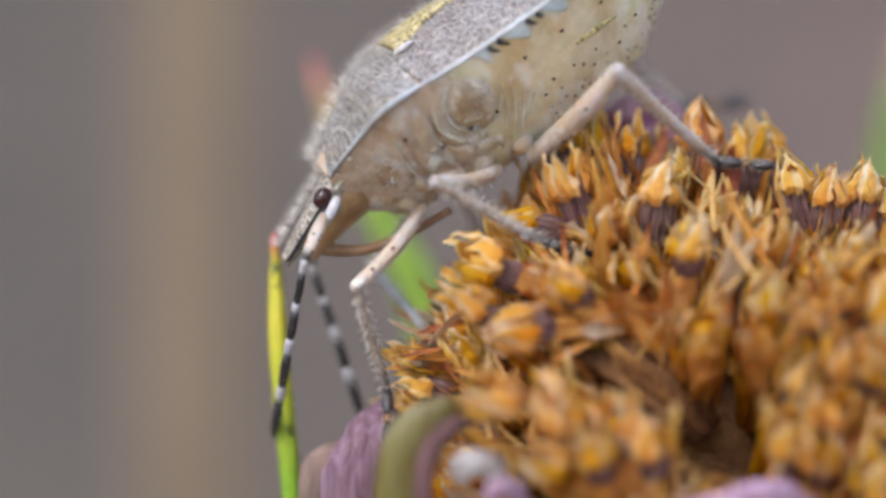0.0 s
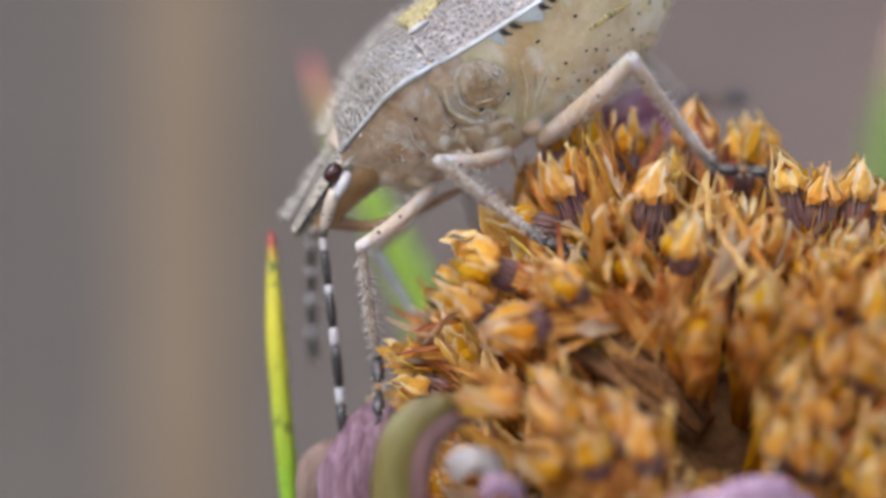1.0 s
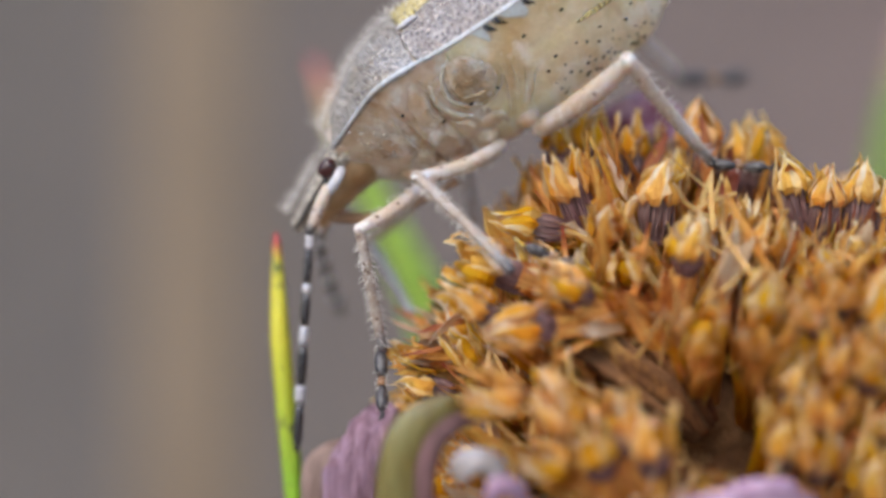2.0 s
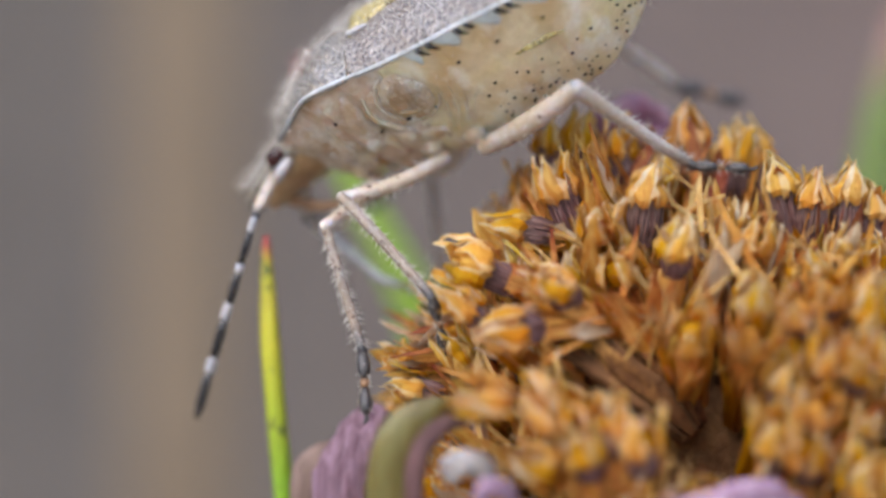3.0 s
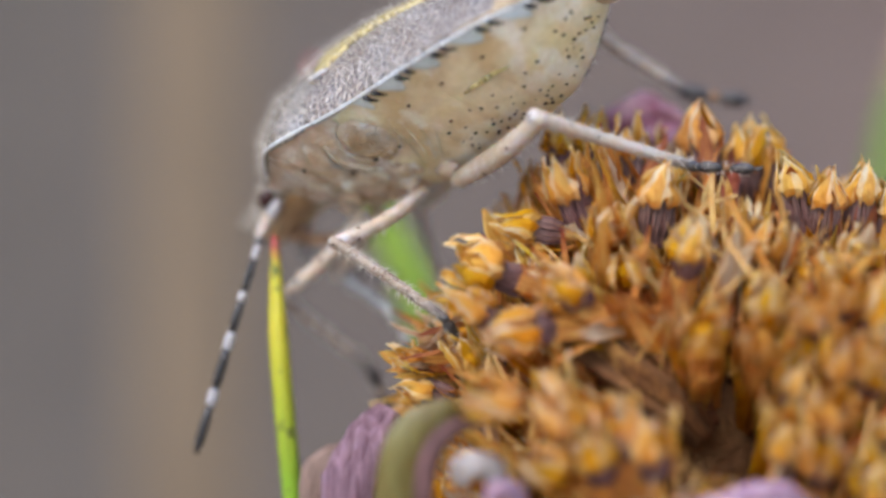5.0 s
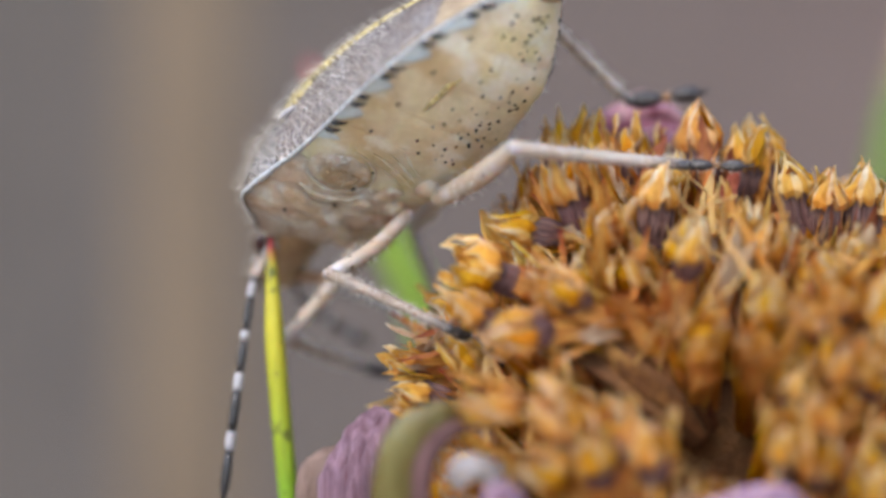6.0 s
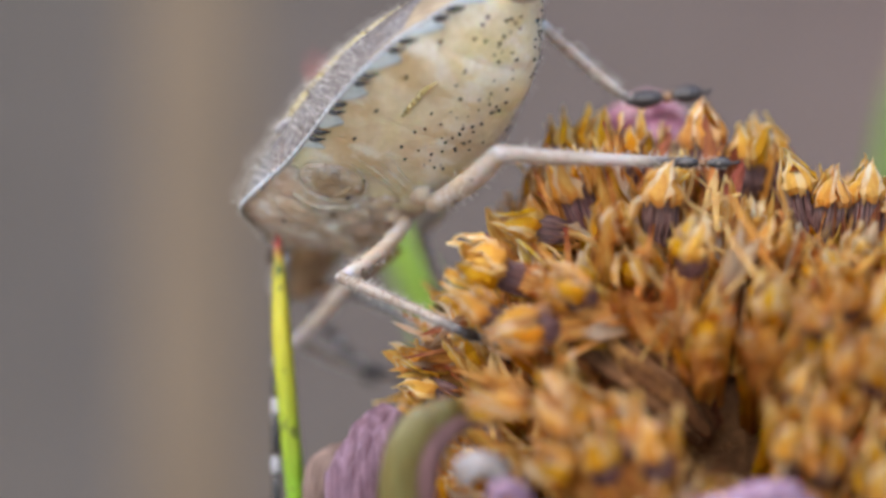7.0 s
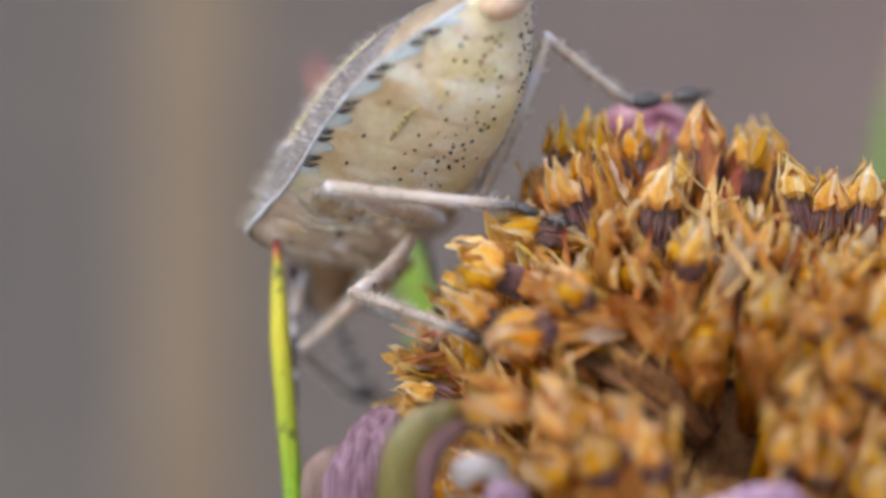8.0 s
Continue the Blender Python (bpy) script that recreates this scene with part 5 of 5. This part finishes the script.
# seconds, place (mm), turns (degrees)
BUG_PATH = [
    (0, 0.17, -0.54, 4.10, 3.7, 36.4, 187.4), (0.5, 0.22, -0.41, 4.15, 2.7, 36.9, 185.8), (1, 0.60, -0.31, 4.57, 2.2, 34.4, 185.3),
    (1.5, 0.54, -0.42, 4.72, 2.0, 36.1, 184.7), (1.7, 0.57, -0.43, 4.82, 1.6, 36.9, 183.1), (2.2, 0.26, -0.47, 4.80, -3.1, 32.4, 173.0),
    (2.8, -0.12, -0.51, 4.77, -7.3, 26.2, 162.1), (3, -0.16, -0.53, 4.75, -8.3, 26.1, 160.6), (3.5, -0.26, -0.44, 4.70, -9.8, 26.0, 158.9),
    (4, -0.34, -0.28, 4.63, -10.3, 26.1, 157.2), (4.5, -0.66, -0.08, 4.28, -12.9, 26.5, 151.5), (6, -1.55, 0.29, 3.35, -18.6, 33.9, 138.2),
    (6.5, -1.76, 0.35, 3.01, -20.2, 38.5, 134.3), (7, -1.72, 0.44, 3.10, -19.3, 36.1, 130.1), (7.2, -1.66, 0.48, 3.06, -20.2, 36.1, 128.3),
    (7.3, -1.63, 0.50, 3.04, -20.6, 36.0, 127.4), (7.4, -1.60, 0.51, 3.02, -21.0, 36.0, 126.5), (7.5, -1.58, 0.52, 2.99, -21.5, 36.0, 125.5), (7.6, -1.57, 0.53, 2.95, -22.0, 35.9, 124.6), (8, -1.61, 0.53, 2.79, -24.5, 35.4, 120.9),
]

# each limb: hip on the body, lengths, rows of seconds, knee, ankle (mm round the flower), rows of seconds and the foot's direction
LEFT_HIND = ((-0.38, 0.66, -2.68), 3.75, 4.25, [
    (0, 3.84, -3.98, 3.94, 6.02, -1.5, 2.3), (0.5, 3.91, -3.84, 4, 6.01, -1.5, 2.3), (1, 4.27, -3.79, 4.18, 6.02, -1.5, 2.3),
    (1.5, 4.15, -4.01, 4.32, 6.02, -1.5, 2.3), (1.7, 4.28, -4.06, 4.31, 6.02, -1.5, 2.3), (2.8, 3.19, -4.28, 3.65, 5.8, -1.8, 2.13),
    (3.5, 3.03, -4.2, 3.53, 5.79, -1.9, 2.13), (4.5, 2.46, -3.91, 3.31, 5.77, -2.1, 2.13), (6, 1.6, -4.01, 2.3, 5.82, -2.4, 1.98),
    (6.5, 1.38, -4.15, 2.1, 5.81, -2.4, 1.98), (7, 1.16, -4.17, 2.14, 5.82, -2.4, 1.98), (7.2, 0.68, -3.5, 2.26, 5.3, -2.3, 1.89),
    (7.3, -1.68, -3.3, 2.65, 2.58, -3.2, 2.38), (7.4, -2.18, -3.3, 2.43, 2.22, -3, 2.3), (7.5, -2.72, -3.25, 2.3, 2.02, -2.8, 2.32),
    (7.6, -2.18, -3.3, 1.63, 2.36, -2.6, 1.02), (8, -2.25, -3.3, 1.36, 2.33, -2.6, 1.01)],
    1.45, [(0, 1, -0.2, -0.10), (7, 1, -0.2, -0.04), (7.4, 1, 0, -0.15), (7.5, 1, 0, 0.1), (7.6, 1, 0, -0.35), (8, 1, 0, -0.35)])
LEFT_MID = ((0.60, 0.75, -2.46), 2.95, 3.12, [
    (0, -0.21, -3.93, 1.49, 2.30, -2.70, 0.15), (0.5, -0.19, -3.76, 1.49, 2.29, -2.61, 0.14), (1, -0.04, -3.59, 1.94, 2.33, -2.71, 0.18),
    (1.7, 0.09, -3.74, 2.03, 2.29, -2.87, 0.26), (2.2, -1.41, -2.97, 1.36, 0.80, -4.07, 0.13), (2.8, -2.07, -2.67, 1.32, 0.01, -3.27, -1.09),
    (3.5, -2.19, -2.33, 0.95, 0.14, -2.76, -1.34), (4, -2.19, -2.24, 0.77, 0.16, -2.75, -1.30), (4.5, -2.39, -2.21, 0.48, 0.17, -2.72, -1.47),
    (6, -2.61, -2.31, -0.53, 0.25, -2.97, -1.73), (6.5, -2.62, -2.44, -0.77, 0.20, -3.38, -1.68), (7, -2.46, -2.62, -0.67, 0.18, -3.58, -1.73),
    (8, -2.14, -2.59, -0.96, 0.34, -3.91, -1.73)],
    1.45, [(0, 1, 0.1, -0.18), (1.7, 1, 0.1, -0.4), (2.2, 0.9, 0, -0.5), (2.8, 0.2, 0.3, -0.8), (4.5, 0.3, 0.3, -0.8), (6, 0.8, 0.5, -0.35), (8, 0.8, 0.5, -0.35)])
LEFT_FRONT = ((2.5, 0.45, -2.15), 2.8, 3, [
    (0, -1.97, -2.85, -0.83, -1.3, -1.23, -3.26), (0.5, -1.92, -2.77, -0.68, -1.4, -1.06, -3.08), (1, -1.79, -2.78, 0.03, -1.44, -1.35, -2.59),
    (1.5, -1.8, -2.93, 0.3, -1.54, -1.2, -2.13), (1.7, -1.77, -2.91, 0.44, -1.46, -1.57, -2.23), (2.8, -2.39, -2.66, 0.62, -1.6, -2.76, -2.33),
    (3.5, -2.73, -2.27, 0.46, -1.7, -1.41, -2.23), (4, -3.47, -0.75, -0.26, -1.92, 0.19, -2.65), (4.5, -3.79, 0.4, -0.71, -1.88, 1.47, -2.75),
    (6, -3.75, 0.87, -2.05, -1.86, 3.06, -2.83), (6.5, -3.93, 1.51, -2.17, -2.03, 3.68, -2.98), (7, -3.68, 2, -2.2, -2.15, 4.45, -3.01),
    (8, -3.56, 1.9, -2.36, -2.38, 4.37, -3.57)],
    1.7, [(0, 0.05, -0.7, -1), (1.7, 0.05, -0.6, -1), (3.5, 0.1, -0.3, -1), (4, -0.2, 0.1, -1), (4.7, 0.1, 0.3, -1), (6, 1, 0.4, -0.3), (8, 1, 0.4, -0.2)])
RIGHT_HIND = ((-0.8, -0.7, -2.7), 3.9, 2.8, [
    (0, 4.58, 2.55, 4.62, 6.02, 4.74, 3.62), (1.5, 4.98, 2.95, 4.86, 6.26, 5.23, 3.87), (1.7, 4.45, 2.74, 5.7, 5.99, 4.65, 4.37),
    (2.8, 4.24, 1.79, 5.35, 6.14, 3.49, 4.2), (3.5, 4.17, 1.83, 5.3, 6.15, 3.44, 4.15), (4.5, 3.88, 1.26, 5.36, 6.03, 2.54, 4.12),
    (6, 2.64, -0.28, 5.34, 4.52, 0.88, 3.62), (6.5, 2.16, -0.4, 5.35, 4.37, -0.45, 3.52), (7, 2.25, -0.49, 5.29, 4.36, 0.07, 3.54),
    (7.6, 2.49, -0.53, 5.15, 4.55, 0.47, 3.53), (8, 2.37, -0.59, 5.07, 4.42, 0.64, 3.61)],
    1.9, [(0, 1, 0, 0.1), (1.7, 1, 0, 0.1), (2.8, 1, 0, -0.25), (4.5, 1, 0, -0.25), (6, 1, 0, 0.12), (8, 1, 0, 0.12)])
RIGHT_FRONT = ((2.63, -0.6, -2.1), 2.6, 2.5, [
    (0, -1.72, 1.87, -0.42, -0.53, 0.15, -1.8), (0.5, -1.62, 1.97, -0.52, -0.42, 0.15, -1.74), (1, -1.58, 2, -0.03, -0.45, 0.83, -1.93),
    (1.7, -1.55, 1.9, 0.21, -0.52, 1.3, -1.99), (2.8, -2.87, 2.41, 0.61, -1.29, 0.94, -0.66), (3.5, -2.6, 2.72, 0.32, -1.29, 0.83, -0.67),
    (4, -2.44, 2.86, 0.05, -1.27, 1.12, -1.32), (4.5, -2.5, 3.14, -0.4, -1.46, 1.08, -1.37), (6, -2.8, 4.01, -0.74, -1.1, 2.27, -1.34),
    (7, -2.73, 4.07, -0.95, -1.05, 2.32, -1.56), (8, -2.38, 4.17, -1.2, -0.87, 2.22, -1.63)],
    1.3, [(0, 1, -0.2, -0.4), (1.7, 1, -0.2, -0.6), (2.8, 0.8, 0, -0.2), (4.5, 0.6, 0, -0.7), (8, 0.5, 0, -0.8)])
RIGHT_MID = ((0.56, -0.97, -2.35), 2.86, 3.12, [
    (0, 0.2, 3.6, 1.9, 1.2, 3.2, -0.6), (1.7, 0.5, 3.7, 2.2, 1.2, 3.2, -0.6), (2.8, -0.3, 4.2, 1.8, 0.2, 3.2, -0.8), (4.5, -0.8, 4.4, 1.2, 0.1, 3.2, -0.9),
    (6, -1.0, 4.6, 0.4, -0.1, 3.4, -1.2), (8, -0.9, 4.7, 0.2, -0.1, 3.4, -1.2)],
    1.3, [(0, 1, -0.3, -0.4), (8, 0.8, -0.3, -0.6)])
LEFT_ANTENNA = ((4.45, 1.1, -0.95), 1.3, 5.2, [
    (0, -3.13, -2.79, -0.26, -4.02, 0.12, -4.47), (0.5, -3.2, -2.61, -0.15, -4.31, 0.25, -4.35), (1, -2.75, -1.01, 0.27, -2.2, -0.64, -4.88),
    (1.5, -2.74, -0.97, 0.42, -2.12, -1.36, -4.76), (1.7, -2.76, -0.93, 0.46, -2.81, -0.62, -4.73), (2.8, -4.3, -1.1, 0.91, -5.77, 0.06, -3.94),
    (3, -4.22, -0.94, 0.78, -5.7, 0.37, -4.02), (3.5, -4.28, -0.69, 0.7, -5.61, 0.65, -4.15), (4, -4.38, -0.52, 0.7, -5.91, 0.48, -4.17),
    (4.5, -4.35, -0.15, 0.4, -6.02, 0.51, -4.48), (6, -4.48, 0.57, -0.7, -5.13, -0, -5.87), (6.5, -4.36, 0.62, -1.3, -4.82, 1.84, -6.33),
    (7, -4.1, 1.16, -1.38, -4.06, 0.6, -6.57), (8, -3.69, 1.66, -1.67, -3.65, 1.25, -6.86)])
RIGHT_ANTENNA = ((4.45, -1.0, -0.95), 1.4, 3.9, [
    (0, -3.2, 0.96, -0.33, -1.97, 1.27, -4.02), (0.5, -3.29, 1.1, -0.32, -3.36, 1.88, -4.14), (1, -3.11, 1.19, 0.24, -3.16, 3.53, -2.88),
    (1.5, -3.22, 1, 0.3, -3.92, 4.28, -1.69), (1.7, -3.1, 0.93, 0.25, -3.13, 3.88, -2.3), (2.8, -3.04, 1.77, 0.69, -1.2, 5.15, 1.3),
    (3.5, -3.22, 2.2, 0.68, -1.21, 5.5, 1.21), (4.5, -3.42, 3.14, 0.34, -0.91, 6.11, 0), (6, -3.66, 3.42, -0.95, -1.86, 6.57, -2.38),
    (7, -3.5, 3.68, -1.22, -1.86, 6.37, -3.51), (8, -2.89, 4.02, -1.38, -1.77, 6.82, -3.86)])


def between(rows, t):
    """The numbers of a row at any time, straight from row to row."""
    ts = [r[0] for r in rows]
    return [float(np.interp(t, ts, [r[k] for r in rows])) for k in range(1, len(rows[0]))]


def aim(p, d, side):
    """A pose at p whose z points along d."""
    z = d.normalized()
    y = (side - side.dot(z) * z).normalized()
    x = y.cross(z)
    m = Matrix((x, y, z)).transposed().to_4x4()
    m.translation = p
    return m


def build_limbs(bug):
    legs = []
    for k, row in enumerate((LEFT_HIND, LEFT_MID, LEFT_FRONT, RIGHT_HIND, RIGHT_MID, RIGHT_FRONT)):
        hip, long, shin, rows, foot, ways = row
        vs, fs = knob((hip[0] + 0.12, hip[1] * 0.95, hip[2] + 0.46), 0.32, 0.30, 0.34, 10, 14)
        part("coxa", vs, fs, M_THORAX, bug, "pale hip joint")
        femur = limb(bug, "femur", long, *((0.22, 0.19) if k == 0 else (0.155, 0.14)), M_LEG, "pale translucent thigh", 110, 0.055 if k in (0, 3) else 0.03, 10 + k, (0.10, 0.16, 0.10, 0.05, 0.1, 0.1)[k])
        tibia = limb(bug, "tibia", shin, *((0.19, 0.125), (0.145, 0.115), (0.12, 0.115), (0.145, 0.115), (0.12, 0.115), (0.115, 0.10))[k], (M_SHIN, M_TIBIA, M_TIBIA, M_SHIN, M_TIBIA, M_EDGE)[k], ("pale bristly shin with a dark end", "greyish bristly shin with a dark end", "greyish bristly shin with a dark end", "pale bristly shin with a dark end", "greyish bristly shin with a dark end", "bluish-white slender shin")[k], (170, 230, 230, 120, 120, 40)[k], 0.0, 20 + k)
        tarsus = build_foot(bug, foot, 30 + k, (1.05, 1.1, 1.2, 1.6, 1.0, 0.8)[k], M_EDGE if k == 5 else M_FOOT)
        legs.append((row, femur, tibia, tarsus))
    whips = []
    for k, row in enumerate((LEFT_ANTENNA, RIGHT_ANTENNA)):
        whips.append((row, *build_antenna(bug, row[1], row[2], 50 + k)))
    return legs, whips


def motions(bug, legs, whips):
    place = [(t, Matrix.Translation(BASE + Vector((x, y, z)) * MM) @ pose(0, 0, 0, rx, ry, rz)) for t, x, y, z, rx, ry, rz in BUG_PATH]
    walk(bug, place)
    local = [(t, pose(x, y, z, rx, ry, rz).inverted()) for t, x, y, z, rx, ry, rz in BUG_PATH]
    side = Vector((0.3, 0.2, 1))
    for row, *pieces in legs + whips:
        hip, first, second, rows = row[:4]
        hip = Vector(hip)
        keys = [[] for _ in pieces]
        for t, inverse in local:
            n = between(rows, t)
            knee, ankle = inverse @ Vector(n[:3]), inverse @ Vector(n[3:])
            d1 = (knee - hip).normalized()
            knee = hip + d1 * first
            d2 = (ankle - knee).normalized()
            ankle = knee + d2 * second
            poses = [aim(hip * MM, d1, side), aim(knee * MM, d2, side)]
            if len(pieces) == 3:
                d3 = inverse.to_3x3() @ Vector(between(row[5], t))
                poses.append(aim(ankle * MM, d3, side))
            for k, m in zip(keys, poses):
                k.append((t, m))
        for piece, k in zip(pieces, keys):
            walk(piece, k)


build_setting()
build_plants()
build_flower()
bug = build_bug()
legs, whips = build_limbs(bug)
motions(bug, legs, whips)
